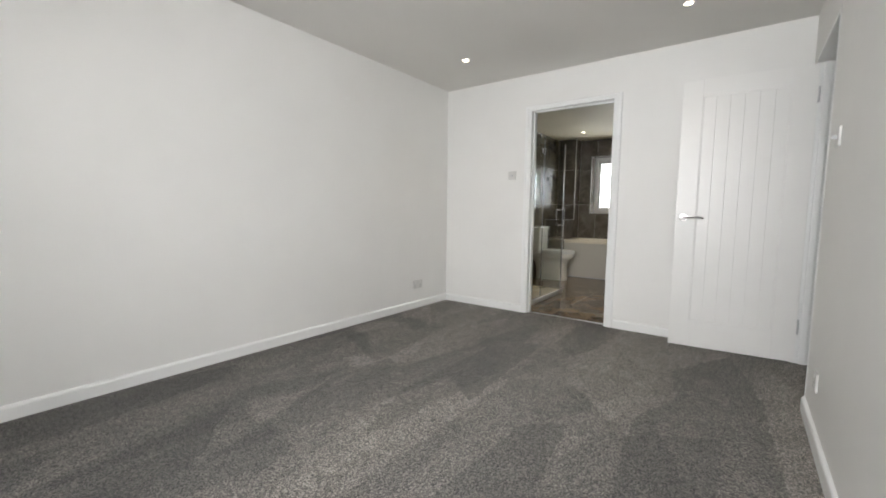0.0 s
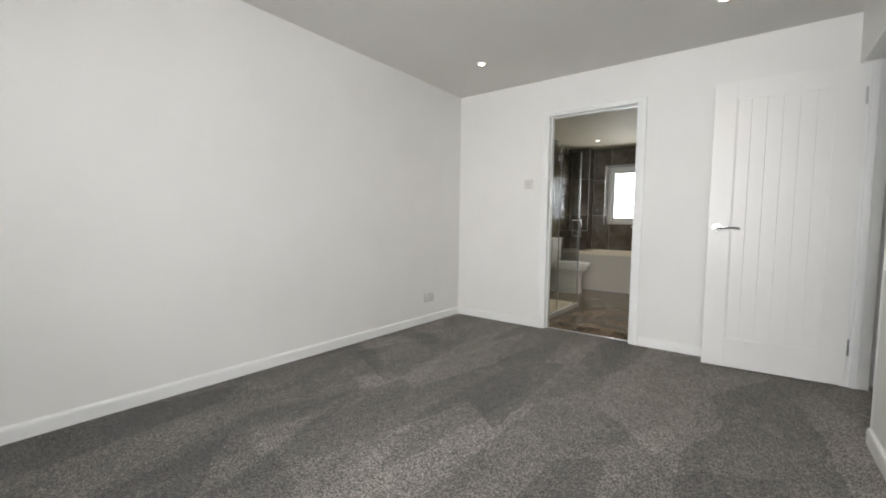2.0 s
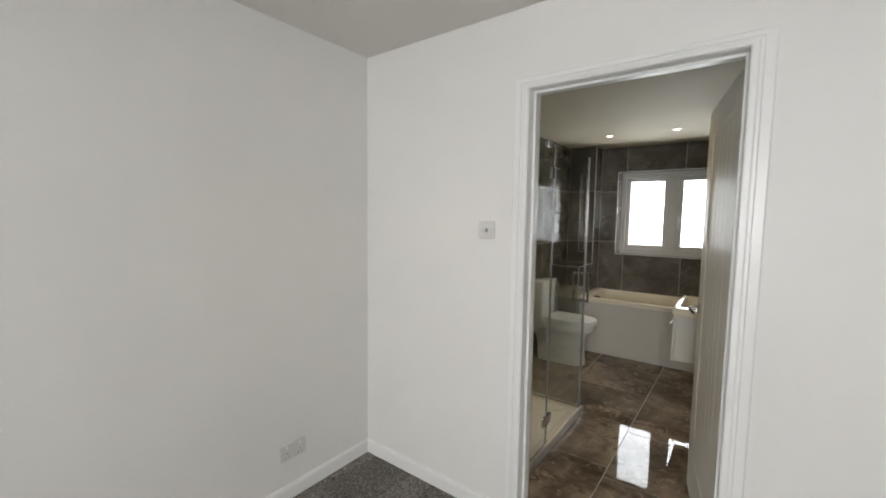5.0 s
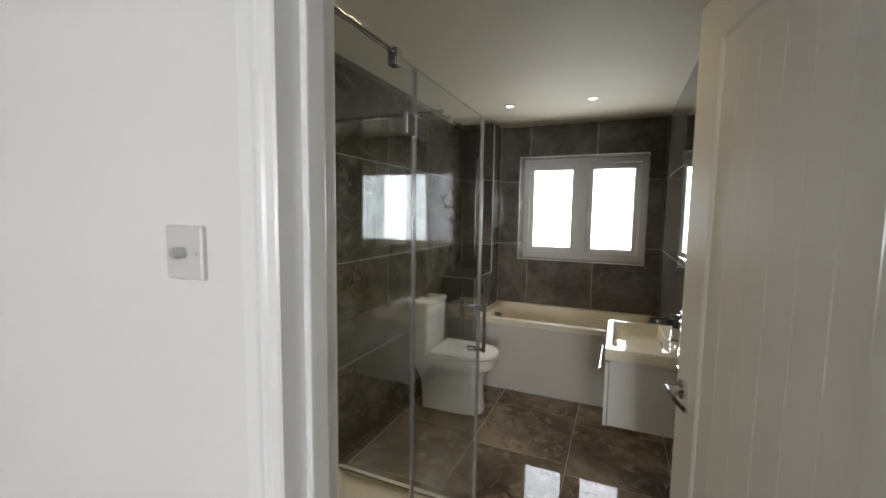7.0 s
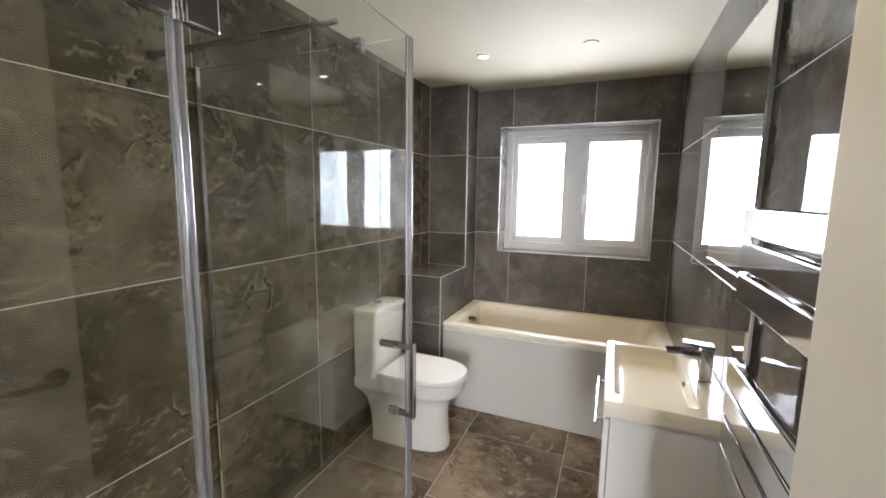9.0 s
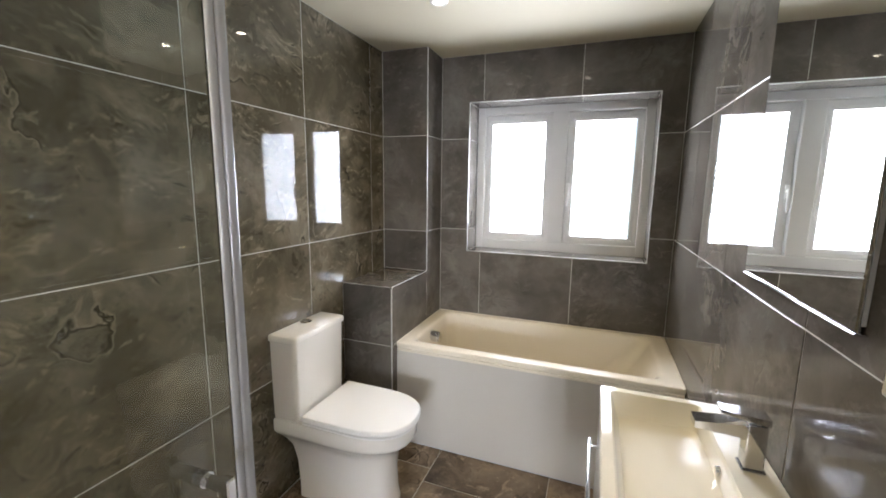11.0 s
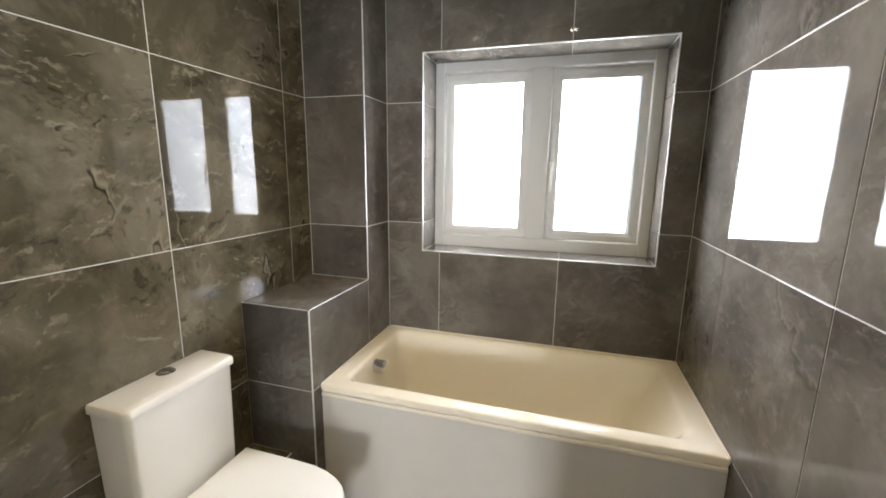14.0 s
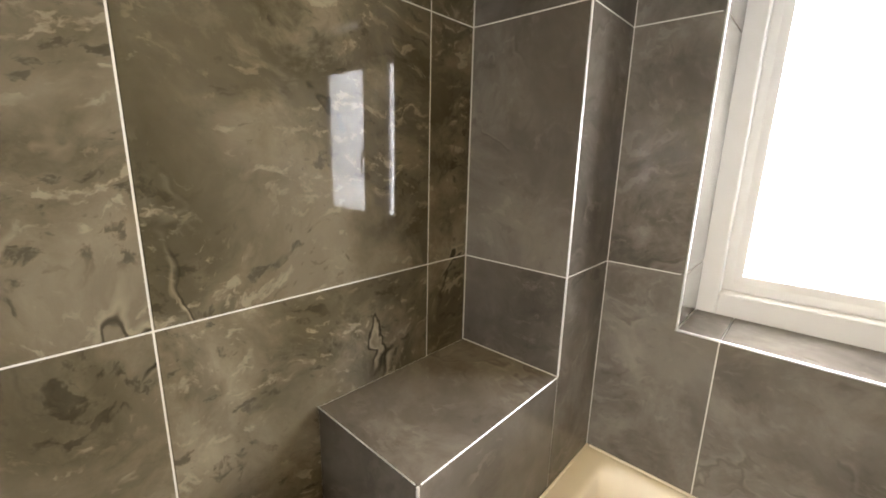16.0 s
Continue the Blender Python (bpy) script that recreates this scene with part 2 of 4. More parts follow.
def thing(name, x, y, z, label, category, group="", kind="", turn=0.0):
    ob = new(name)
    ob.empty_display_size = 0.1
    ob.matrix_world = pose(x, y, z, 0, 0, turn)
    return tagged(ob, label, category, group, kind)


def box(x0, y0, z0, x1, y1, z1, bevel=0.0, segments=2, bm=None):
    bm = bm or bmesh.new()
    c = [bm.verts.new(p) for p in ((x0, y0, z0), (x1, y0, z0), (x1, y1, z0), (x0, y1, z0), (x0, y0, z1), (x1, y0, z1), (x1, y1, z1), (x0, y1, z1))]
    made = [bm.faces.new([c[i] for i in f]) for f in ((3, 2, 1, 0), (4, 5, 6, 7), (0, 1, 5, 4), (1, 2, 6, 5), (2, 3, 7, 6), (3, 0, 4, 7))]
    if bevel:
        edges = {e for f in made for e in f.edges}
        bmesh.ops.bevel(bm, geom=list(edges), offset=bevel, segments=segments, affect="EDGES", profile=0.5)
    return bm


def rings(loops, caps=(True, True), bm=None):
    """A skin over closed loops of points, all of one length."""
    bm = bm or bmesh.new()
    rows = [[bm.verts.new(p) for p in loop] for loop in loops]
    n = len(rows[0])
    for a, b in zip(rows, rows[1:]):
        for i in range(n):
            bm.faces.new((a[i], a[(i + 1) % n], b[(i + 1) % n], b[i]))
    if caps[0]:
        bm.faces.new(rows[0][::-1])
    if caps[1]:
        bm.faces.new(rows[-1])
    return bm


def tube(a, b, radius, sides=16, bm=None):
    a, b = Vector(a), Vector(b)
    q = (b - a).to_track_quat("Z", "Y")
    ring = [q @ Vector((radius * math.cos(2 * math.pi * k / sides), radius * math.sin(2 * math.pi * k / sides), 0)) for k in range(sides)]
    return rings([[a + p for p in ring], [b + p for p in ring]], bm=bm)


def turned_shape(profile, sides=24, bm=None):
    """A turned body about z from (radius, height) pairs."""
    return rings([[(r * math.cos(2 * math.pi * k / sides), r * math.sin(2 * math.pi * k / sides), z) for k in range(sides)] for r, z in profile], bm=bm)


def rounded(x0, y0, x1, y1, r, z, steps=5):
    """A rounded rectangle's loop at height z; r: one radius, or four from the corner (x0, y0) round."""
    rs = r if isinstance(r, tuple) else (r, r, r, r)
    out = []
    for k, (cx, cy, sx, sy) in enumerate(((x0, y0, 1, 1), (x1, y0, -1, 1), (x1, y1, -1, -1), (x0, y1, 1, -1))):
        q = max(rs[k], 1e-4)
        for i in range(steps + 1):
            a = radians(180 + 90 * k + 90 * i / steps)
            out.append((cx + sx * q + q * math.cos(a), cy + sy * q + q * math.sin(a), z))
    return out


def sweep(profile, path, bm=None):
    """Carries an open profile of (out, up) along a straight run from a to b; out is to the left of the way."""
    a, b = Vector(path[0]), Vector(path[1])
    way = (b - a).normalized()
    out = Vector((-way.y, way.x, 0))
    loops = [[p + out * u + Vector((0, 0, v)) for u, v in profile] for p in (a, b)]
    return rings(loops, bm=bm)


def structure(name, bm, mat, label, category):
    return tagged(part(name, bm, mat), label, category, kind="structure")


# ---- setting ----
FLOOR_Z = -0.015          # tiled floor of the bathroom, a little under the carpet's top
LEFT, RIGHT, FAR, NEAR = -2.688, -0.940, 7.065, 3.690   # faces of the bathroom's tiles
PIER_X, PIER_Y, BOX_Y, BOX_Z = -2.375, 6.820, 6.335, 0.919  # boxed-in pier and the low ledge before it
WIN = (-2.183, 1.030, -1.068, 2.006)   # x0, z0, x1, z1 of the bathroom window's opening
BED_L, BED_R, BED_FAR, BED_BACK = -2.735, 0.335, 3.575, -1.150

structure("ground", box(-150, -150, -0.6, 150, 150, -0.5), GROUND, "rough mown grass round the house", "ground")

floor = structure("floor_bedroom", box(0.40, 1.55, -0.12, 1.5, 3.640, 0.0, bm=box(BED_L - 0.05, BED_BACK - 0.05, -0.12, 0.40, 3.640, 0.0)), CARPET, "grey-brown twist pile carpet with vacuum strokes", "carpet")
structure("ceiling_bedroom", box(0.465, 1.5, BED_CEIL, 1.6, 3.63, BED_CEIL + 0.12, bm=box(BED_L - 0.1, BED_BACK - 0.1, BED_CEIL, 0.465, 3.63, BED_CEIL + 0.12)), CEIL, "plain white painted bedroom ceiling", "ceiling")
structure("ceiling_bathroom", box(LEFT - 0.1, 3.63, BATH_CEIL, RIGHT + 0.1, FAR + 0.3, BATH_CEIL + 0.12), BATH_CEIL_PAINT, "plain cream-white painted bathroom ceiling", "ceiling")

structure("wall_bedroom_left", box(BED_L - 0.1, BED_BACK, -0.1, BED_L, BED_FAR, BED_CEIL), WALL, "bare white painted bedroom wall", "wall")
bm = box(BED_L - 0.1, BED_FAR, -0.1, -1.735, NEAR - 0.010, BED_CEIL)
box(-0.928, BED_FAR, -0.1, 1.5, NEAR - 0.010, BED_CEIL, bm=bm)
box(-1.735, BED_FAR, 2.03, -0.928, NEAR - 0.010, BED_CEIL, bm=bm)
structure("wall_partition", bm, WALL, "white painted wall between bedroom and bathroom", "wall")
bm = box(BED_R, BED_BACK, -0.1, BED_R + 0.13, 2.583, BED_CEIL)
box(BED_R, 2.583, 2.035, BED_R + 0.13, 3.475, BED_CEIL, bm=bm)
box(BED_R, 3.475, -0.1, BED_R + 0.13, BED_FAR, BED_CEIL, bm=bm)
structure("wall_bedroom_right", bm, WALL, "white painted bedroom wall with the landing doorway", "wall")
BACK = (-0.86, 0.92, 0.25, 2.08)   # x0, z0, x1, z1 of the bedroom window's opening
bm = box(BED_L - 0.1, BED_BACK - 0.1, -0.1, BACK[0], BED_BACK, BED_CEIL)
box(BACK[2], BED_BACK - 0.1, -0.1, BED_R + 0.13, BED_BACK, BED_CEIL, bm=bm)
box(BACK[0], BED_BACK - 0.1, -0.1, BACK[2], BED_BACK, BACK[1], bm=bm)
box(BACK[0], BED_BACK - 0.1, BACK[3], BACK[2], BED_BACK, BED_CEIL, bm=bm)
structure("wall_bedroom_back", bm, WALL, "white painted bedroom wall with a window", "wall")
bm = box(1.5, 1.5, -0.1, 1.6, NEAR - 0.01, BED_CEIL)
box(BED_R + 0.13, 1.5, -0.1, 1.5, 1.6, BED_CEIL, bm=bm)
structure("wall_landing", bm, WALL, "plain white landing wall", "wall")


# skirting boards: a low board with a rounded top edge
SKIRT = [(0, 0), (0.016, 0), (0.016, 0.060), (0.013, 0.069), (0.007, 0.074), (0, 0.075)]
for a, b in (((BED_L, BED_FAR, 0), (BED_L, BED_BACK, 0)), ((-1.777, BED_FAR, 0), (BED_L, BED_FAR, 0)), ((BED_R, BED_FAR, 0), (-0.872, BED_FAR, 0)),
             ((BED_R, BED_BACK, 0), (BED_R, 2.582, 0)), ((BED_L, BED_BACK, 0), (BED_R, BED_BACK, 0))):
    structure("baseboard", sweep(SKIRT, (a, b)), GLOSS, "low white gloss skirting board", "skirting board")


# ---- doorways ----
def moulding(width):
    """An architrave's section: flat outer band, a groove, a rounded inner bead."""
    return [(0, 0), (0.014, 0), (0.018, 0.004), (0.018, width * 0.45), (0.014, width * 0.5), (0.014, width * 0.62), (0.011, width * 0.7), (0.011, width * 0.93), (0.008, width), (0, width)]


def architrave(x_in, x_out, top_in, top_out, y, other_in, other_out, parent):
    """Three mitred lengths on the face y (towards -y), from the outer edge to the inner one."""
    for name, pts in (("architrave", ((x_out, x_in),)), ("architrave", ((other_out, other_in),))):
        o, i = pts[0]
        sec = moulding(abs(o - i))
        s = 1 if i > o else -1
        k = (top_out - top_in) / abs(o - i)
        part(name, rings([[(o + s * v, y - u, 0.0) for u, v in sec], [(o + s * v, y - u, top_out - v * k) for u, v in sec]]), GLOSS, parent)
    sec = moulding(top_out - top_in)
    h = top_out - top_in
    kl, kr = abs(x_in - x_out) / h, abs(other_in - other_out) / h
    part("architrave", rings([[(x_out + v * kl, y - u, top_out - v) for u, v in sec], [(other_out - v * kr, y - u, top_out - v) for u, v in sec]]), GLOSS, parent)


frame_b = thing("door_frame", -1.33, 3.69, 0, "white gloss door lining and moulded architrave", "door frame", kind="structure")
frame_b.matrix_world = Matrix.Identity(4)
for x0, x1 in ((-1.735, -1.712), (-0.951, -0.928)):
    part("jamb", box(x0, BED_FAR - 0.002, FLOOR_Z, x1, NEAR + 0.002, 2.03, 0.002), GLOSS, frame_b)
part("head", box(-1.735, BED_FAR - 0.002, 2.012, -0.928, NEAR + 0.002, 2.03, 0.002), GLOSS, frame_b)
for x0, x1 in ((-1.712, -1.699), (-0.964, -0.951)):
    part("door_stop", box(x0, 3.612, FLOOR_Z, x1, 3.652, 2.012, 0.003), GLOSS, frame_b)
part("door_stop", box(-1.699, 3.612, 2.000, -0.964, 3.652, 2.012, 0.003), GLOSS, frame_b)
architrave(-1.712, -1.776, 2.014, 2.058, BED_FAR, -0.951, -0.882, frame_b)
part("threshold_strip", box(-1.712, 3.628, -0.01, -0.951, 3.652, 0.004, 0.003), SATIN, frame_b, "thin metal threshold strip")

frame_h = thing("door_frame", 0.4, 3.05, 0, "white gloss lining of the landing doorway", "door frame", kind="structure")
frame_h.matrix_world = Matrix.Identity(4)
for y0, y1 in ((2.583, 2.605), (3.453, 3.475)):
    part("jamb", box(BED_R - 0.002, y0, 0, BED_R + 0.132, y1, 2.035, 0.002), GLOSS, frame_h)
part("head", box(BED_R - 0.002, 2.583, 2.014, BED_R + 0.132, 3.475, 2.035, 0.002), GLOSS, frame_h)
for y0, y1 in ((2.605, 2.618), (3.440, 3.453)):
    part("door_stop", box(BED_R + 0.040, y0, 0, BED_R + 0.080, y1, 2.014, 0.003), GLOSS, frame_h)


def lever_handle(leaf, x, z, side):
    """A round rose and a slim curved lever that points to the hinges; side: +1 on the front face, -1 on the back."""
    y0 = 0.0 if side > 0 else -0.035
    handle = part("door_handle", tube((x, y0 - 0.001 * side, z), (x, y0 + 0.009 * side, z), 0.026, 28), CHROME, leaf, "chrome lever handle on a round rose", True)
    bm = tube((x, y0 + 0.009 * side, z), (x, y0 + 0.045 * side, z), 0.0095, 16)
    loops = []
    for k in range(9):
        s = k / 8
        cx, cy, cz = x - 0.012 - 0.118 * s, y0 + side * (0.045 + 0.010 * math.sin(s * 2.4) - 0.014 * s * s), z + 0.006 * math.sin(s * math.pi) - 0.004 * s
        a, b = 0.0062 - 0.002 * s, 0.0105 - 0.003 * s
        loops.append([(cx + 0.012 * (k == 0), cy + a * math.cos(q), cz + b * math.sin(q)) for q in [2 * math.pi * i / 12 for i in range(12)]])
    rings(loops, bm=bm)
    part("lever", bm, CHROME, handle, smooth=True)


def panelled_door(name, x, y, turn, label):
    """A ledged-look door: frame of stiles and rails round a sunk field of six upright boards with V joints."""
    w, t, h, stile, top, bottom = 0.762, 0.035, 1.990, 0.130, 0.118, 0.200
    leaf = tagged(thing(name, x, y, 0.012, label, "door", turn=turn), kind="structure")
    bm = box(0, -t, 0, stile, 0, h, 0.002)
    box(w - stile, -t, 0, w, 0, h, 0.002, bm=bm)
    part("stile", bm, DOOR, leaf)
    bm = box(stile, -t, 0, w - stile, 0, bottom, 0.0)
    box(stile, -t, h - top, w - stile, 0, h, 0.0, bm=bm)
    part("rail", bm, DOOR, leaf)
    # sloped bead round the sunk field, front and back
    for s, y0 in ((1, 0.0), (-1, -t)):
        a = [(stile, bottom), (w - stile, bottom), (w - stile, h - top), (stile, h - top)]
        d = 0.011
        b = [(stile + d, bottom + d), (w - stile - d, bottom + d), (w - stile - d, h - top - d), (stile + d, h - top - d)]
        bm = rings([[(p, y0 - 0.0005 * s, q) for p, q in a], [(p, y0 - 0.003 * s, q) for p, q in [((u + 2 * v) / 3, (m + 2 * k) / 3) for (u, m), (v, k) in zip(a, b)]], [(p, y0 - 0.0055 * s, q) for p, q in b]], caps=(False, False))
        part("bead", bm, DOOR, leaf)
    n = 6
    span = (w - 2 * stile) / n
    for k in range(n):
        part("board", box(stile + k * span + 0.00025, -t + 0.005, bottom - 0.004, stile + (k + 1) * span - 0.00025, -0.005, h - top + 0.004, 0.0018, 1), DOOR, leaf)
    lever_handle(leaf, w - 0.052, 0.985, 1)
    lever_handle(leaf, w - 0.052, 0.985, -1)
    part("latch_plate", box(w - 0.001, -0.028, 0.95, w + 0.0015, -0.007, 1.02, 0.001), SATIN, leaf, "satin steel latch plate")
    for z in (0.20, 1.745):
        hinge = part("hinge", tube((-0.004, 0.003, z), (-0.004, 0.003, z + 0.10), 0.006, 12), SATIN, leaf, "satin steel butt hinge", True)
        part("hinge_plate", box(-0.003, -0.032, z, -0.0005, 0.0, z + 0.10), SATIN, hinge)
    return leaf


panelled_door("door_1", 0.352, 3.424, 184.65, "white grooved panel door standing open against the wall")
panelled_door("door_2", -0.957, 3.685, 101.5, "white grooved panel door opened into the bathroom")


# ---- windows ----
def sash(name, x0, z0, x1, z1, y, face, rail, pane_mat, parent, thick=0.030):
    """A casement: four bars with sloped glazing beads round one pane. face: the way that its room side looks (-1: to -y)."""
    ya, yb = (y, y + thick) if face < 0 else (y - thick, y)
    room, mid = (ya, ya + 0.012) if face < 0 else (yb, yb - 0.012)
    outer, inner = [(x0, z0), (x1, z0), (x1, z1), (x0, z1)], [(x0 + rail, z0 + rail), (x1 - rail, z0 + rail), (x1 - rail, z1 - rail), (x0 + rail, z1 - rail)]
    lip = [(x0 + 0.012, z0 + 0.012), (x1 - 0.012, z0 + 0.012), (x1 - 0.012, z1 - 0.012), (x0 + 0.012, z1 - 0.012)]
    flat = [(a + (c - a) * 0.62, b + (d - b) * 0.62) for (a, b), (c, d) in zip(outer, inner)]
    back = yb if face < 0 else ya
    step = 0.004 * face
    loops = [[(p, back, q) for p, q in inner], [(p, back, q) for p, q in outer], [(p, room - step, q) for p, q in outer], [(p, room, q) for p, q in lip],
             [(p, room, q) for p, q in flat], [(p, room - 2.0 * step, q) for p, q in inner], [(p, back, q) for p, q in inner]]
    frame_ob = part(name, rings(loops, caps=(False, False)), UPVC, parent)
    pane = part("pane", box(x0 + rail - 0.004, mid - 0.003, z0 + rail - 0.004, x1 - rail + 0.004, mid + 0.003, z1 - rail + 0.004), pane_mat, frame_ob, "bright obscure glass pane" if pane_mat is FROST else "clear glass pane")
    pane.visible_shadow = False
    return frame_ob


def casement_window(name, x0, z0, x1, z1, y, face, pane_mat, label):
    win = thing(name, 0, 0, 0, label, "window", kind="structure")
    b, deep = 0.045, 0.075
    ya, yb = (y, y + deep) if face < 0 else (y - deep, y)
    mid = (x0 + x1) / 2
    e = 0.012  # the frame goes behind the reveal
    for rect in ((x0 - e, z0 - e, x0 + b, z1 + e), (x1 - b, z0 - e, x1 + e, z1 + e), (x0 + b, z0 - e, x1 - b, z0 + b + 0.01), (x0 + b, z1 - b, x1 - b, z1 + e), (mid - 0.050, z0 + b + 0.01, mid + 0.050, z1 - b)):
        part("window_frame", box(rect[0], ya, rect[1], rect[2], yb, rect[3], 0.003, 1), UPVC, win)
    ys = y + 0.040 if face < 0 else y - 0.040
    rail = 0.054
    sash("sash", x0 + 0.034, z0 + 0.048, mid - 0.0445, z1 - 0.046, ys, face, rail, pane_mat, win)
    right = sash("sash", mid + 0.0445, z0 + 0.048, x1 - 0.034, z1 - 0.046, ys, face, rail, pane_mat, win)
    # espagnolette handle on the inner stile
    hx, hz, s = mid + 0.066, z0 + 0.41, face
    handle = part("window_handle", box(hx - 0.012, min(ys, ys + 0.012 * s), hz - 0.03, hx + 0.012, max(ys, ys + 0.012 * s), hz + 0.05, 0.004), PLASTIC, right, "white window handle with a silver key button")
    bm = tube((hx, ys + 0.01 * s, hz + 0.015), (hx, ys + 0.042 * s, hz + 0.015), 0.009, 14)
    rings([[(hx + a * math.cos(q), ys + s * (0.036 + dy) + 0.007 * math.sin(q), hz + dz) for q in [2 * math.pi * i / 10 for i in range(10)]]
           for a, dy, dz in ((0.010, 0.0, 0.028), (0.011, 0.004, 0.005), (0.010, 0.010, -0.04), (0.008, 0.008, -0.09), (0.005, 0.006, -0.105))], bm=bm)
    part("lever", bm, PLASTIC, handle, smooth=True)
    return win


casement_window("window_1", WIN[0] + 0.004, WIN[1] + 0.008, WIN[2] - 0.004, WIN[3] - 0.004, 7.285, -1, FROST, "white plastic double casement window with frosted panes")
casement_window("window_2", *BACK, BED_BACK - 0.012, 1, CLEAR, "wide white plastic casement bedroom window")


# ---- wall switches and sockets ----
def wall_plate(name, m, w, h, label, category, kind):
    """A rounded face plate whose back lies in the local xz plane at y = 0 and which looks to -y."""
    ob = new(name)
    ob.matrix_world = m
    tagged(ob, label, category)
    bm = rings([[(x, 0.0, z) for x, z, _ in rounded(-w / 2, -h / 2, w / 2, h / 2, 0.004, 0)], [(x, -0.007, z) for x, z, _ in rounded(-w / 2, -h / 2, w / 2, h / 2, 0.004, 0)],
                [(x, -0.0095, z) for x, z, _ in rounded(-w / 2 + 0.003, -h / 2 + 0.003, w / 2 - 0.003, h / 2 - 0.003, 0.003, 0)]])
    part("face_plate", bm, PLATE, ob)
    for sx in (-1, 1):
        part("screw", tube((sx * (0.06 if w > 0.1 else 0.0302), -0.009, 0), (sx * (0.06 if w > 0.1 else 0.0302), -0.0105, 0), 0.0033, 10), SATIN, ob, "steel screw head")
    if kind == "dimmer":
        knob = part("knob", tube((0, -0.009, 0), (0, -0.026, 0), 0.0095, 20), GREY_PLASTIC, ob, "round grey dimmer knob", True)
        part("knob_cap", tube((0, -0.026, 0), (0, -0.0275, 0), 0.0075, 20), SATIN, knob)
    if kind == "socket":
        for sx in (-0.037, 0.037) if w > 0.1 else (0.0,):
            part("switch_rocker", box(sx - 0.006, -0.0125, 0.014, sx + 0.006, -0.0085, 0.032, 0.0015, 1), PLASTIC, ob)
            # dark slips on the plate stand in for the shade inside the pin holes
            for dx, dz, a, b in ((0, -0.006, 0.002, 0.004), (-0.011, -0.025, 0.0035, 0.0018), (0.011, -0.025, 0.0035, 0.0018)):
                part("pin_slot", box(sx + dx - a, -0.0099, dz - b, sx + dx + a, -0.0092, dz + b), SLOT_SHADE, ob)
    return ob


wall_plate("dimmer_switch", pose(-1.912, BED_FAR, 1.396), 0.086, 0.086, "square white dimmer switch with a grey knob", "light switch", "dimmer")
wall_plate("dimmer_switch", pose(BED_R, 2.300, 1.365, 0, 0, -90), 0.086, 0.086, "square white dimmer switch with a grey knob", "light switch", "dimmer")
wall_plate("power_socket", pose(BED_L, 3.055, 0.250, 0, 0, 90), 0.147, 0.086, "white double power socket on the wall", "socket", "socket")
wall_plate("power_socket", pose(BED_R, 2.275, 0.260, 0, 0, -90), 0.086, 0.086, "white single power socket on the wall", "socket", "socket")


# ---- ceiling spots ----
def ceiling_spot(x, y, z):
    ob = thing("ceiling_spot", x, y, z, "small round recessed ceiling spot, switched on", "ceiling light", "recessed ceiling spots")
    part("bezel", turned_shape([(0.042, 0.0), (0.042, -0.003), (0.039, -0.006), (0.030, -0.007), (0.027, -0.004), (0.027, 0.0)], 28), PLASTIC, ob, smooth=True)
    part("lens", turned_shape([(0.023, -0.001), (0.023, -0.003), (0.016, -0.0045)], 20), BULB, ob, "glowing warm lens", True)
    return ob


first = ceiling_spot(*SPOTS[0])
for x, y, z in SPOTS[1:]:
    copy_thing(first, pose(x, y, z))


# ---- bathroom: shower ----
tray = thing("shower_tray", 0, 0, 0, "low cream-white shower tray in the corner", "shower tray")
TX, TY = -1.842, 4.925
loops = [rounded(LEFT + 0.002, NEAR + 0.002, TX, TY, 0.02, z) for z in (FLOOR_Z + 0.001, 0.036)]
loops += [rounded(LEFT + 0.006, NEAR + 0.006, TX - 0.004, TY - 0.004, 0.02, 0.041), rounded(LEFT + 0.055, NEAR + 0.055, TX - 0.055, TY - 0.055, 0.03, 0.041),
          rounded(LEFT + 0.065, NEAR + 0.065, TX - 0.065, TY - 0.065, 0.03, 0.030), rounded(LEFT + 0.30, NEAR + 0.40, TX - 0.30, TY - 0.40, 0.05, 0.022)]
part("tray_body", rings(loops), ACRYLIC, tray, smooth=True)
part("waste_cover", turned_shape([(0.045, 0.0), (0.045, 0.005), (0.038, 0.008), (0.01, 0.009)], 24), CHROME, tray, "round chrome waste cover", True).location = (-2.27, 4.36, 0.0225)
part("edge_trim", box(TX - 0.001, NEAR + 0.004, FLOOR_Z + 0.004, TX + 0.005, TY, 0.0445, 0.002, 1), TRIM, tray, "bright metal edge trim")

screen = thing("shower_screen", 0, 0, 0, "frameless clear glass shower enclosure with chrome fittings", "shower screen")
GX, GY, GT = -1.852, 4.872, 1.885


def glass_sheet(name, x0, y0, x1, y1, z0=0.052, z1=GT):
    sheet = part(name, box(x0, y0, z0, x1, y1, z1, 0.001, 1), GLASS, screen, "clear toughened glass sheet")
    sheet.visible_shadow = False
    return sheet


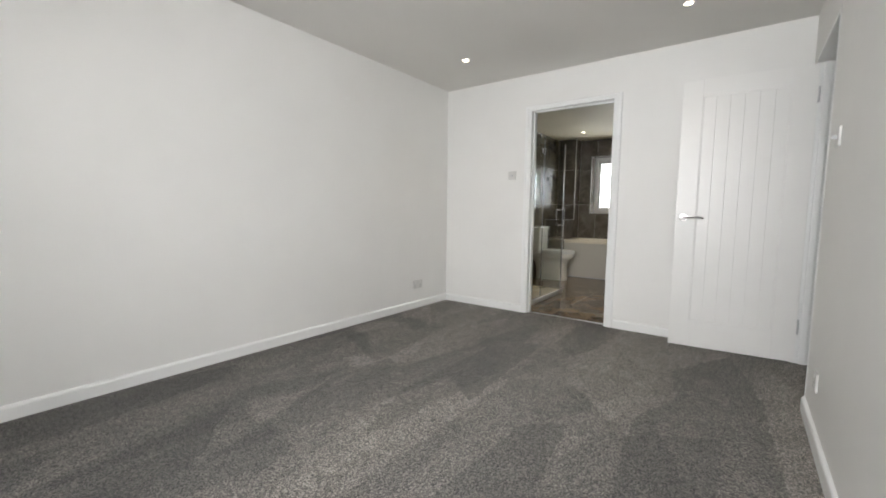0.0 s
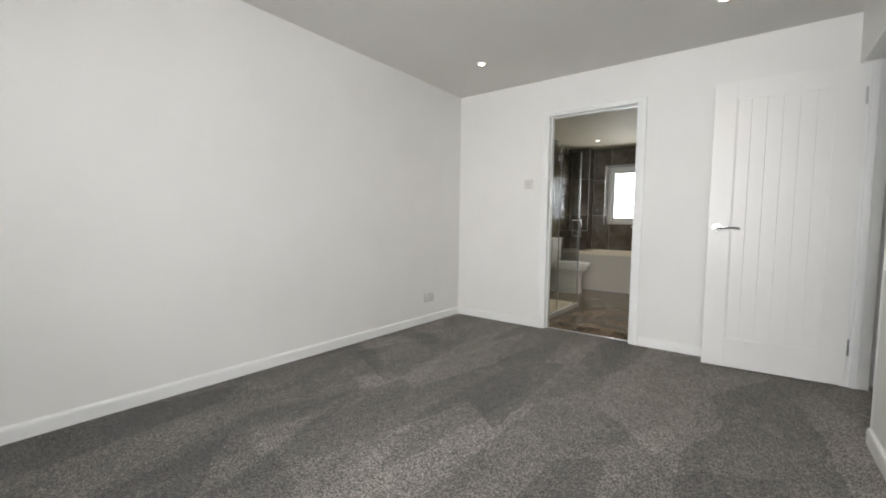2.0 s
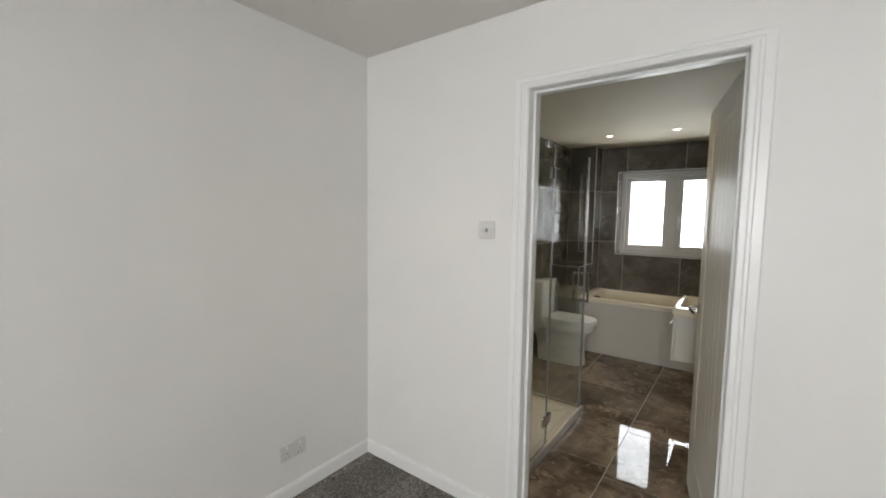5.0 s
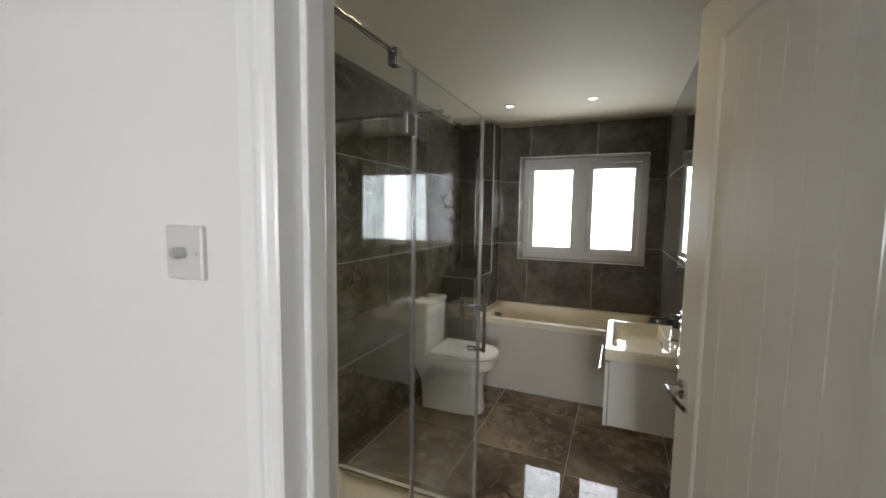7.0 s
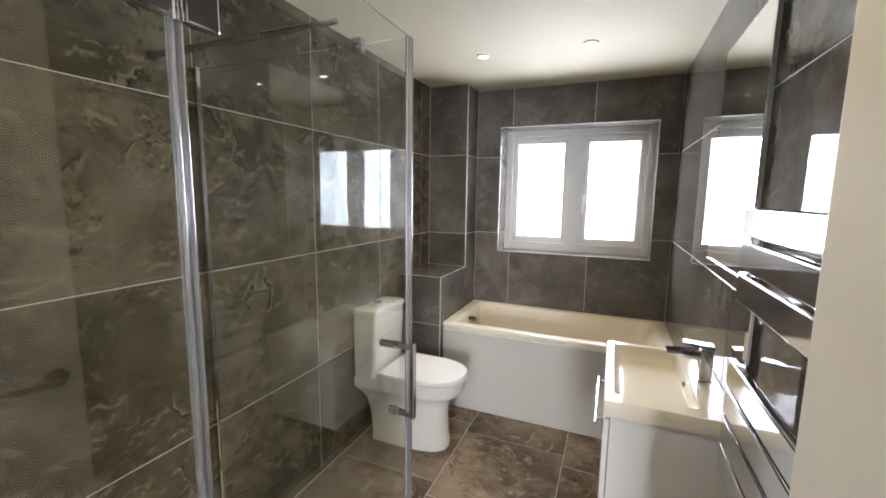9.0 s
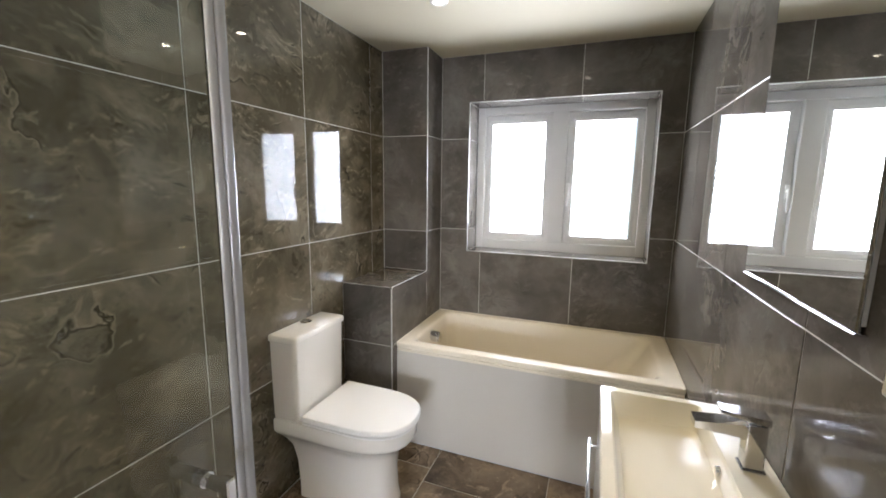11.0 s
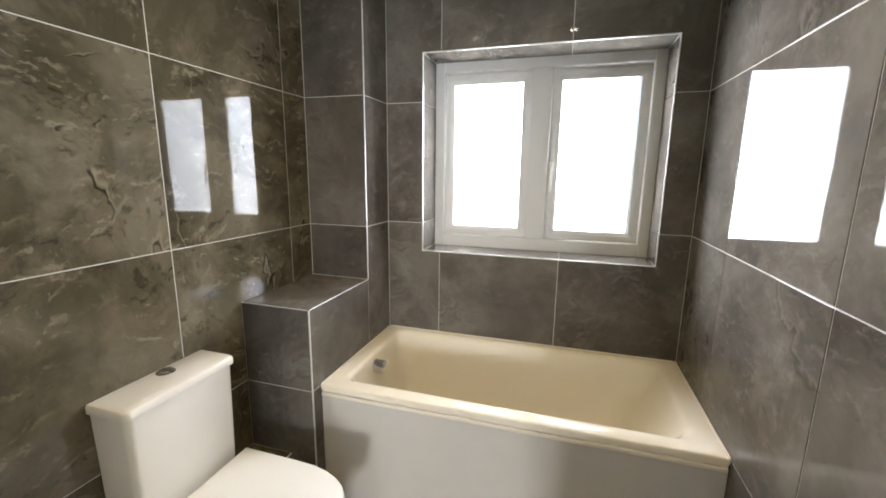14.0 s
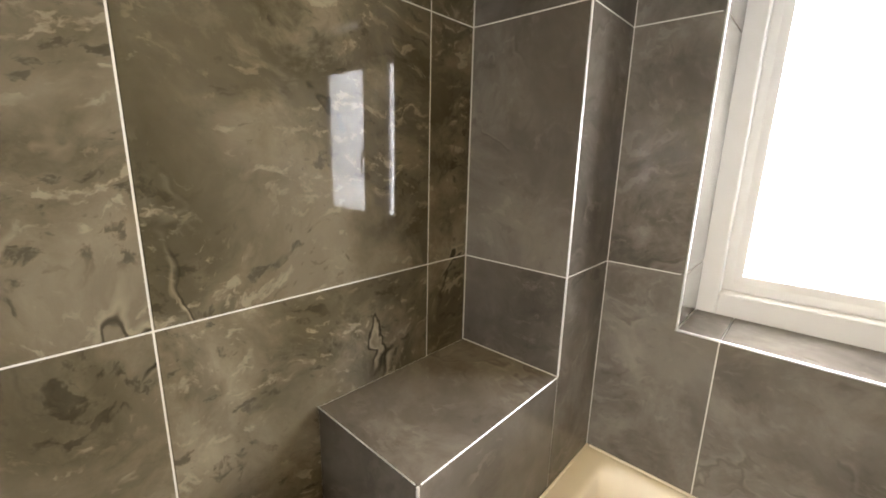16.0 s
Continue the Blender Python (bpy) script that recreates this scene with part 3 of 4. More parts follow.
glass_sheet("fixed_panel", GX - 0.004, NEAR + 0.012, GX + 0.004, 4.222)
leaf = glass_sheet("shower_door", GX - 0.004, 4.236, GX + 0.004, 4.850)
side = glass_sheet("return_panel", LEFT + 0.014, GY - 0.004, GX - 0.0065, GY + 0.004)
for y in (4.219, 4.2305):
    part("seal_strip", box(GX - 0.007, y, 0.055, GX + 0.007, y + 0.0085, GT, 0.003, 2), SEAL, leaf, "clear plastic seal strip")
part("seal_strip", box(GX - 0.006, 4.8505, 0.055, GX + 0.0075, 4.8635, GT, 0.004, 3), CORNER_SEAL, leaf, "clear plastic seal strip", True)
part("seal_strip", box(GX - 0.006, 4.8640, 0.057, GX + 0.0095, 4.8800, GT, 0.004, 3), CORNER_SEAL, side, "clear plastic seal strip", True)
part("wall_channel", box(LEFT + 0.001, GY - 0.010, 0.042, LEFT + 0.022, GY + 0.010, 1.893, 0.002, 1), CHROME, screen, "slim chrome wall channel")
part("wall_channel", box(GX - 0.010, NEAR + 0.001, 0.042, GX + 0.010, NEAR + 0.022, 1.893, 0.002, 1), CHROME, screen, "slim chrome wall channel")
part("bottom_channel", box(LEFT + 0.02, GY - 0.008, 0.0415, GX + 0.006, GY + 0.008, 0.056, 0.002, 1), CHROME, screen)
part("bottom_channel", box(GX - 0.007, NEAR + 0.02, 0.0415, GX + 0.007, 4.222, 0.056, 0.002, 1), CHROME, screen)
bar = part("support_bar", tube((GX, NEAR + 0.002, 1.888), (GX, 4.12, 1.888), 0.0085, 16), CHROME, screen, "round chrome support bar", True)
part("bar_clamp", box(GX - 0.016, 4.099, 1.850, GX + 0.016, 4.131, 1.898, 0.004), CHROME, bar)
part("wall_flange", tube((GX, NEAR + 0.002, 1.888), (GX, NEAR + 0.012, 1.888), 0.013, 20), CHROME, bar, smooth=True)
# a slim flat arm that tapers from its flange on the wall to a small end pin
arm_loops = [[(x, 4.728 + u * w, 1.888 + v * h) for u, v in ((-1, -0.7), (-0.7, -1), (0.7, -1), (1, -0.7), (1, 0.7), (0.7, 1), (-0.7, 1), (-1, 0.7))]
             for x, w, h in ((LEFT + 0.002, 0.014, 0.014), (LEFT + 0.012, 0.014, 0.014), (LEFT + 0.020, 0.010, 0.0095), (-2.25, 0.009, 0.007), (-1.980, 0.008, 0.0045))]
arm = part("support_arm", rings(arm_loops), CHROME, screen, "slim flat chrome arm on the wall")
part("end_pin", tube((-1.984, 4.728, 1.882), (-1.984, 4.728, 1.896), 0.004, 12), CHROME, arm, smooth=True)
clip = part("glass_clamp", box(-2.033, GY - 0.015, 1.862, -2.001, GY + 0.015, 1.902, 0.004), CHROME, screen, "small square chrome glass clamp")
part("clamp_screw", tube((-2.017, GY - 0.014, 1.878), (-2.017, GY - 0.021, 1.878), 0.007, 16), CHROME, clip, smooth=True)
for z in (0.21, 1.717):
    hinge = part("glass_hinge", box(GX - 0.011, 4.172, z - 0.031, GX + 0.011, 4.222, z + 0.031, 0.003), CHROME, screen, "square chrome glass hinge")
    part("hinge_plate", box(GX - 0.011, 4.240, z - 0.031, GX + 0.011, 4.290, z + 0.031, 0.003), CHROME, hinge)
    part("hinge_pin", tube((GX + 0.005, 4.231, z - 0.020), (GX + 0.005, 4.231, z + 0.020), 0.0085, 16), CHROME, hinge, smooth=True)
    for k in (-1, 1):
        part("hinge_knuckle", tube((GX + 0.005, 4.231, z + k * 0.021), (GX + 0.005, 4.231, z + k * 0.034), 0.0095, 16), CHROME, hinge, smooth=True)
bm = box(GX + 0.048, 4.785, 0.862, GX + 0.062, 4.799, 1.078, 0.002, 1)
for z in (0.872, 1.064):
    box(GX + 0.004, 4.786, z - 0.0065, GX + 0.055, 4.798, z + 0.0065, 0.001, 1, bm=bm)
    tube((GX + 0.004, 4.792, z), (GX + 0.016, 4.792, z), 0.011, 16, bm=bm)
pull = part("pull_handle", bm, CHROME, leaf, "square chrome pull handle")
part("handle_stub", box(GX - 0.050, 4.784, 1.056, GX - 0.004, 4.800, 1.072, 0.002, 1), CHROME, pull)
part("handle_stub", tube((GX - 0.004, 4.792, 0.872), (GX - 0.022, 4.792, 0.872), 0.012, 16), CHROME, pull, smooth=True)


# ---- bathroom: toilet ----
def dee(x0, x1, yc, half, z, tip=0.55, steps=14):
    """A loop with a square back at x0 and a rounded front at x1."""
    out = [(x0, yc - half, z), (x0, yc + half, z)]
    straight = x1 - (x1 - x0) * tip
    for k in range(steps + 1):
        a = math.pi * (0.5 - k / steps)
        ca, sa = math.cos(a), math.sin(a)
        out.append((straight + (x1 - straight) * abs(ca) ** 0.8, yc + half * (abs(sa) ** 0.8) * (1 if sa >= 0 else -1), z))
    return out


wc = thing("toilet", 0, 0, 0, "white close-coupled toilet with its lid closed", "toilet")
YC = 5.950
W = LEFT + 0.002
pan = [dee(W + 0.085, -2.145, YC, 0.118, FLOOR_Z + 0.001), dee(W + 0.085, -2.142, YC, 0.118, 0.02), dee(W + 0.08, -2.152, YC, 0.113, 0.06), dee(W + 0.07, -2.158, YC, 0.112, 0.17), dee(W + 0.05, -2.150, YC, 0.118, 0.25),
       dee(W + 0.02, -2.122, YC, 0.140, 0.296), dee(W + 0.004, -2.088, YC, 0.164, 0.322), dee(W, -2.070, YC, 0.176, 0.338), dee(W, -2.064, YC, 0.180, 0.350), dee(W, -2.062, YC, 0.181, 0.398), dee(W + 0.004, -2.067, YC, 0.177, 0.4035)]
part("pan", rings(pan), CERAMIC, wc, smooth=True)
part("seat", rings([dee(-2.525, -2.062, YC + 0.004, 0.178, 0.4045), dee(-2.525, -2.057, YC + 0.004, 0.183, 0.409), dee(-2.525, -2.057, YC + 0.004, 0.183, 0.414), dee(-2.525, -2.064, YC + 0.004, 0.176, 0.4185)]), PLASTIC, wc, smooth=True)
part("lid", rings([dee(-2.530, -2.062, YC + 0.004, 0.178, 0.4215), dee(-2.530, -2.053, YC + 0.004, 0.187, 0.426), dee(-2.530, -2.053, YC + 0.004, 0.187, 0.441), dee(-2.527, -2.058, YC + 0.004, 0.183, 0.447), dee(-2.515, -2.080, YC + 0.004, 0.165, 0.449)]), PLASTIC, wc, "smooth white toilet lid", True)
for sy in (-0.08, 0.08):
    part("lid_hinge", tube((-2.533, YC + sy - 0.015, 0.418), (-2.533, YC + sy + 0.015, 0.418), 0.010, 14), CHROME, wc, "small chrome lid hinge", True)
R = (0.004, 0.020, 0.020, 0.004)
cis = [rounded(W, YC - 0.170, -2.560, YC + 0.170, R, 0.398), rounded(W, YC - 0.174, -2.553, YC + 0.174, R, 0.43), rounded(W, YC - 0.180, -2.547, YC + 0.180, R, 0.775)]
part("cistern", rings(cis), CERAMIC, wc, smooth=True)
lid = [rounded(W - 0.001, YC - 0.181, -2.546, YC + 0.181, R, 0.775), rounded(W - 0.001, YC - 0.188, -2.539, YC + 0.188, R, 0.780), rounded(W - 0.001, YC - 0.188, -2.539, YC + 0.188, R, 0.798),
       rounded(W - 0.001, YC - 0.184, -2.543, YC + 0.184, R, 0.805), rounded(W + 0.006, YC - 0.174, -2.554, YC + 0.174, R, 0.8085)]
lid_ob = part("cistern_lid", rings(lid), CERAMIC, wc, smooth=True)
button = part("flush_button", turned_shape([(0.027, 0.0), (0.027, 0.003), (0.023, 0.006)], 24), CHROME, lid_ob, "round split chrome flush button", True)
button.location = (-2.645, 5.966, 0.808)
for s in (-1, 1):
    half = part("button_half", rings([[(0.019 * math.cos(a), s * 0.0014 + 0.019 * s * math.sin(a), z) for a in [math.pi * k / 10 for k in range(11)]] for z in (0.005, 0.009)]), CHROME, lid_ob)
    half.location = (-2.645, 5.966, 0.808)


# ---- bathroom: bath ----
bath = thing("bathtub", 0, 0, 0, "cream-white acrylic bath with a plain white front panel", "bath")
BX0, BX1, BY0, BY1, BZ = PIER_X + 0.004, RIGHT - 0.003, 6.387, FAR - 0.003, 0.590
ix0, ix1, iy0, iy1 = -2.302, -1.015, 6.458, 7.030
shell = [rounded(BX0 + d, BY0 + d, BX1 - d, BY1 - d, 0.006, z, 8) for d, z in ((0, 0.563), (0, BZ - 0.006), (0.0015, BZ - 0.002), (0.005, BZ))]
# the lip rolls over into the bowl; the sides fall steeply, the head end slopes for a back
for k, (drop, inset, head) in enumerate(((0.0, -0.014, -0.022), (0.0015, -0.007, -0.008), (0.005, -0.002, 0.002), (0.011, 0.002, 0.010), (0.020, 0.005, 0.019), (0.09, 0.015, 0.060), (0.19, 0.028, 0.125), (0.29, 0.045, 0.195), (0.345, 0.062, 0.250),
                                         (0.375, 0.085, 0.295), (0.395, 0.125, 0.350), (0.402, 0.180, 0.420))):
    shell.append(rounded(ix0 + inset, iy0 + inset, ix1 - head, iy1 - inset, (0.040 + 0.005 * k, 0.060 + 0.007 * k, 0.060 + 0.007 * k, 0.040 + 0.005 * k), BZ - drop, 8))
part("tub", rings(shell, caps=(False, True)), ACRYLIC, bath, smooth=True)
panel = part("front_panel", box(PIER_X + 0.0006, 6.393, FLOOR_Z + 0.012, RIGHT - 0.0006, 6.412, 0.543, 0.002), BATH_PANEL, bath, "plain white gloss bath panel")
part("panel_lip", box(BX0 + 0.001, 6.3825, 0.5440, BX1 - 0.001, 6.4125, 0.5600, 0.004, 2), ACRYLIC, bath)
part("plinth", box(BX0 + 0.002, 6.402, FLOOR_Z + 0.001, BX1 - 0.002, 6.412, FLOOR_Z + 0.011), GREY_PLASTIC, bath)
for a in ((BX0 + 0.006, FAR - 0.006, BX1 - 0.006, FAR - 0.0006), (PIER_X + 0.0006, BY0 + 0.001, PIER_X + 0.0075, FAR - 0.0008), (RIGHT - 0.0075, BY0 + 0.001, RIGHT - 0.0006, FAR - 0.0008)):
    part("sealant", box(a[0], a[1], BZ - 0.022, a[2], a[3], BZ + 0.0045, 0.002, 1), ACRYLIC, bath, "thin line of cream sealant")
filler = part("overflow_filler", tube((ix0 + 0.004, 6.716, 0.526), (ix0 + 0.058, 6.716, 0.524), 0.034, 28), CHROME, bath, "round chrome overflow filler knob", True)
part("knob_face", tube((ix0 + 0.058, 6.716, 0.524), (ix0 + 0.066, 6.716, 0.5237), 0.028, 28), CHROME, filler, smooth=True)
part("bath_waste", turned_shape([(0.034, 0.0), (0.034, 0.004), (0.028, 0.007), (0.006, 0.009)], 24), CHROME, bath, "round chrome plug", True).location = (-2.03, 6.735, 0.189)


# ---- bathroom: vanity ----
van = thing("vanity_unit", 0, 0, 0, "white wall-hung drawer unit with inset basin", "vanity unit")
VX, VY0, VY1, VZ = -1.312, 5.200, 5.795, 0.825
part("cabinet_body", box(VX + 0.020, VY0 + 0.008, 0.440, RIGHT - 0.003, VY1 - 0.008, 0.768, 0.002, 1), PANEL, van)
drawer = part("drawer_front", box(VX + 0.000, VY0 + 0.006, 0.437, VX + 0.018, VY1 - 0.006, 0.757, 0.003), PANEL, van, "white gloss drawer front")
bm = tube((VX - 0.026, 5.30, 0.686), (VX - 0.026, 5.695, 0.686), 0.006, 14)
for y in (5.335, 5.66):
    tube((VX - 0.026, y, 0.686), (VX + 0.001, y, 0.686), 0.0045, 12, bm=bm)
part("drawer_handle", bm, CHROME, drawer, "slim chrome bar handle", True)
bx0, bx1, by0, by1 = VX + 0.030, -1.040, VY0 + 0.060, VY1 - 0.030
basin = [rounded(VX, VY0, RIGHT - 0.002, VY1, 0.006, 0.769), rounded(VX - 0.004, VY0 - 0.003, RIGHT - 0.002, VY1 + 0.003, 0.008, 0.778), rounded(VX - 0.004, VY0 - 0.003, RIGHT - 0.002, VY1 + 0.003, 0.008, VZ - 0.005),
         rounded(VX, VY0 + 0.001, RIGHT - 0.002, VY1 - 0.001, 0.008, VZ), rounded(bx0 - 0.004, by0 - 0.004, bx1 + 0.004, by1 + 0.004, 0.018, VZ), rounded(bx0, by0, bx1, by1, 0.016, VZ - 0.005),
         rounded(bx0 + 0.003, by0 + 0.004, bx1 - 0.002, by1 - 0.004, 0.020, VZ - 0.014), rounded(bx0 + 0.016, by0 + 0.022, bx1 - 0.006, by1 - 0.030, 0.026, 0.780), rounded(bx0 + 0.034, by0 + 0.055, bx1 - 0.014, by1 - 0.075, 0.034, 0.745),
         rounded(bx0 + 0.056, by0 + 0.100, bx1 - 0.030, by1 - 0.125, 0.040, 0.722), rounded(bx0 + 0.085, by0 + 0.150, bx1 - 0.055, by1 - 0.175, 0.038, 0.708), rounded(bx0 + 0.11, by0 + 0.20, bx1 - 0.08, by1 - 0.20, 0.03, 0.703)]
bowl = part("basin", rings(basin), BASIN, van, "white rectangular ceramic basin", True)
part("waste_ring", turned_shape([(0.024, 0.0), (0.024, 0.003), (0.018, 0.006), (0.004, 0.007)], 22), CHROME, bowl, "chrome basin waste", True).location = (-1.160, 5.512, 0.701)
part("overflow_ring", tube((bx1 - 0.012, 5.512, 0.788), (bx1 + 0.002, 5.512, 0.790), 0.012, 20), CHROME, bowl, "small chrome overflow ring", True)
tap = thing("basin_tap", -0.990, 5.497, VZ, "square chrome mixer tap on the basin", "tap")
part("tap_base", box(-0.024, -0.024, 0.0, 0.024, 0.024, 0.006, 0.002), CHROME, tap)
part("tap_column", box(-0.020, -0.020, 0.006, 0.020, 0.020, 0.115, 0.003), CHROME, tap)
part("spout", rings([[(-0.020, y, z) for y, z in ((-0.023, 0.080), (0.023, 0.080), (0.023, 0.113), (-0.023, 0.113))], [(-0.125, y, z) for y, z in ((-0.023, 0.086), (0.023, 0.086), (0.023, 0.102), (-0.023, 0.102))]]), CHROME, tap)
part("lever", rings([[(0.022, y, z) for y, z in ((-0.023, 0.118), (0.023, 0.118), (0.023, 0.134), (-0.023, 0.134))], [(-0.075, y, z) for y, z in ((-0.020, 0.132), (0.020, 0.132), (0.020, 0.139), (-0.020, 0.139))]]), CHROME, tap)

# ---- bathroom: mirror and radiator ----
mir = thing("wall_mirror", 0, 0, 0, "frameless rectangular mirror over the basin", "mirror")
MY0, MY1, MZ0, MZ1, MX = 5.265, 5.805, 1.237, 2.032, RIGHT - 0.001
part("mirror_backing", box(MX - 0.012, MY0 + 0.01, MZ0 + 0.01, MX, MY1 - 0.01, MZ1 - 0.01), GREY_PLASTIC, mir)
edge = [[(MX - 0.012, y, z) for y, z in ((MY0, MZ0), (MY1, MZ0), (MY1, MZ1), (MY0, MZ1))], [(MX - 0.0150, y, z) for y, z in ((MY0, MZ0), (MY1, MZ0), (MY1, MZ1), (MY0, MZ1))],
        [(MX - 0.017, y, z) for y, z in ((MY0 + 0.004, MZ0 + 0.004), (MY1 - 0.004, MZ0 + 0.004), (MY1 - 0.004, MZ1 - 0.004), (MY0 + 0.004, MZ1 - 0.004))]]
part("mirror_glass", rings(edge), MIRROR, mir, "silvered mirror glass with a bevelled edge")
# chrome strip added for the glint along the mirror's bottom edge
part("edge_glint_strip", box(MX - 0.020, MY0, MZ0 - 0.005, MX, MY1, MZ0 - 0.0005, 0.0015, 2), CHROME, mir, "thin chrome strip for the mirror's bright bottom edge")

rad = thing("towel_radiator", 0, 0, 0, "chrome ladder towel radiator with broad flat bars", "radiator")
RX, RY0, RY1 = -1.033, 4.565, 5.050
for y in (RY0 + 0.035, RY1 - 0.06):
    part("upright", box(RX + 0.022, y, 0.36, RX + 0.050, y + 0.036, 1.446, 0.006), CHROME, rad)
    for z in (0.45, 1.36):
        part("wall_bracket", tube((RX + 0.048, y + 0.018, z), (RIGHT - 0.001, y + 0.018, z), 0.011, 14), CHROME, rad, smooth=True)
for top in (1.452, 1.373, 1.294, 1.075, 0.998, 0.921, 0.844, 0.640, 0.563, 0.486):
    part("bar", box(RX, RY0, top - 0.070, RX + 0.022, RY1, top, 0.006, 5), CHROME, rad)
for y in (RY0 + 0.053, RY1 - 0.042):
    valve = part("valve", tube((RX + 0.036, y, 0.362), (RX + 0.036, y, 0.300), 0.012, 16), CHROME, rad, "chrome radiator valve", True)
    part("valve_cap", tube((RX + 0.036, y, 0.318), (RX - 0.02, y, 0.318), 0.015, 16), CHROME, valve, smooth=True)
    part("pipe", tube((RX + 0.036, y, 0.318), (RIGHT - 0.001, y, 0.318), 0.0075, 12), CHROME, valve, smooth=True)

# ---- bathroom: tiled walls and floor, piece by piece ----
GAP = 0.0031
SLABS = {}


def at_plane(axis, face, sign, u, v, d):
    """A point on a tiled plane: d metres in front of it. axis: the one that the plane faces."""
    if axis == "x":
        return Vector((face + sign * d, u, v))
    if axis == "y":
        return Vector((u, face + sign * d, v))
    return Vector((u, v, face + sign * d))


def tile_mesh(axis, sign, w, h, mat):
    key = (axis, sign, round(w, 3), round(h, 3), mat.name)
    if key not in SLABS:
        loops = []
        for inset, d in ((0.0, -0.008), (0.0, -0.0012), (0.0012, 0.0)):
            a, b = w / 2 - inset, h / 2 - inset
            loops.append([at_plane(axis, 0, sign, u, v, d) for u, v in ((-a, -b), (a, -b), (a, b), (-a, b))])
        SLABS[key] = mesh_of(rings(loops, caps=(False, True)), mat)
    return SLABS[key]


def tiled(parent, axis, face, sign, us, vs, mat, hole=None):
    """Tiles between the joint lines us and vs; hole: (u0, v0, u1, v1) that is cut out of them."""
    for u0, u1 in zip(us, us[1:]):
        for v0, v1 in zip(vs, vs[1:]):
            a0, a1, b0, b1 = u0 + GAP / 2, u1 - GAP / 2, v0 + GAP / 2, v1 - GAP / 2
            if a1 - a0 < 0.012 or b1 - b0 < 0.012:
                continue
            if hole is None or a1 <= hole[0] or a0 >= hole[2] or b1 <= hole[1] or b0 >= hole[3]:
                ob = new("tile", tile_mesh(axis, sign, a1 - a0, b1 - b0, mat))
                ob.location = at_plane(axis, face, sign, (a0 + a1) / 2, (b0 + b1) / 2, 0)
                ob.parent = parent
                continue
            c0, c1 = max(a0, hole[0]), min(a1, hole[2])
            rects = [(a0, b0, c0, b1), (c1, b0, a1, b1), (c0, b0, c1, max(b0, hole[1])), (c0, min(b1, hole[3]), c1, b1)]
            bm = bmesh.new()
            for p0, q0, p1, q1 in rects:
                if p1 - p0 > 0.002 and q1 - q0 > 0.002:
                    rings([[at_plane(axis, face, sign, p, q, d) for p, q in ((p0, q0), (p1, q0), (p1, q1), (p0, q1))] for d in (-0.008, 0.0)], caps=(False, True), bm=bm)
            if bm.verts:
                part("tile", bm, mat, parent)


ROWS_Z = [FLOOR_Z, 0.583, 1.178, 1.776, BATH_CEIL]
LONG_Y = [NEAR, 4.270, 4.867, 5.467, 6.067, 6.667]
B = 0.0014  # the joints lie this far behind the tiles' faces

wall = structure("wall_bath_left", box(LEFT - 0.11, NEAR - 0.01, -0.1, LEFT - B, FAR + 0.3, BATH_CEIL), GROUT, "glossy grey-brown stone tiles with pale joints", "tiled wall")
tiled(wall, "x", LEFT, 1, LONG_Y + [PIER_Y], ROWS_Z, TILE)
wall = structure("wall_bath_right", box(RIGHT + B, NEAR - 0.01, -0.1, RIGHT + 0.11, FAR + 0.3, BATH_CEIL), GROUT, "glossy grey-brown stone tiles with pale joints", "tiled wall")
tiled(wall, "x", RIGHT, -1, LONG_Y + [FAR], ROWS_Z, PLAIN_HAZED_TILE)

bm = box(LEFT - B, FAR + B, -0.1, WIN[0] - 0.009, FAR + 0.3, BATH_CEIL)
box(WIN[2] + 0.009, FAR + B, -0.1, RIGHT + B, FAR + 0.3, BATH_CEIL, bm=bm)
box(WIN[0] - 0.009, FAR + B, -0.1, WIN[2] + 0.009, FAR + 0.3, WIN[1] - 0.009, bm=bm)
box(WIN[0] - 0.009, FAR + B, WIN[3] + 0.009, WIN[2] + 0.009, FAR + 0.3, BATH_CEIL, bm=bm)
wall = structure("wall_bath_window", bm, GROUT, "glossy grey tiles round the tiled window reveal", "tiled wall")
tiled(wall, "y", FAR, -1, [PIER_X, -2.088, -1.490, RIGHT], ROWS_Z, PLAIN_HAZED_TILE, WIN)
# reveal
for u0, u1 in ((FAR + 0.0062, 7.283),):
    tiled(wall, "x", WIN[0], 1, [u0, u1 + 0.003], [WIN[1], 1.178, 1.776, WIN[3]], PLAIN_HAZED_TILE)
    tiled(wall, "x", WIN[2], -1, [u0, u1 + 0.003], [WIN[1], 1.178, 1.776, WIN[3]], PLAIN_HAZED_TILE)
    tiled(wall, "z", WIN[1], 1, [WIN[0], -2.088, -1.490, WIN[2]], [u0, u1 + 0.003], PLAIN_HAZED_TILE)
    tiled(wall, "z", WIN[3], -1, [WIN[0], -2.088, -1.490, WIN[2]], [u0, u1 + 0.003], PLAIN_HAZED_TILE)
t = 0.0032
for rect in ((WIN[0] - 0.001, WIN[1] - 0.001, WIN[0] + t, WIN[3] + 0.001), (WIN[2] - t, WIN[1] - 0.001, WIN[2] + 0.001, WIN[3] + 0.001),
             (WIN[0] + t, WIN[1] - 0.001, WIN[2] - t, WIN[1] + t), (WIN[0] + t, WIN[3] - t, WIN[2] - t, WIN[3] + 0.001)):
    part("tile_trim", box(rect[0], FAR - 0.002, rect[1], rect[2], FAR + 0.007, rect[3], 0.001, 1), TRIM, wall, "silver tile edge trim")

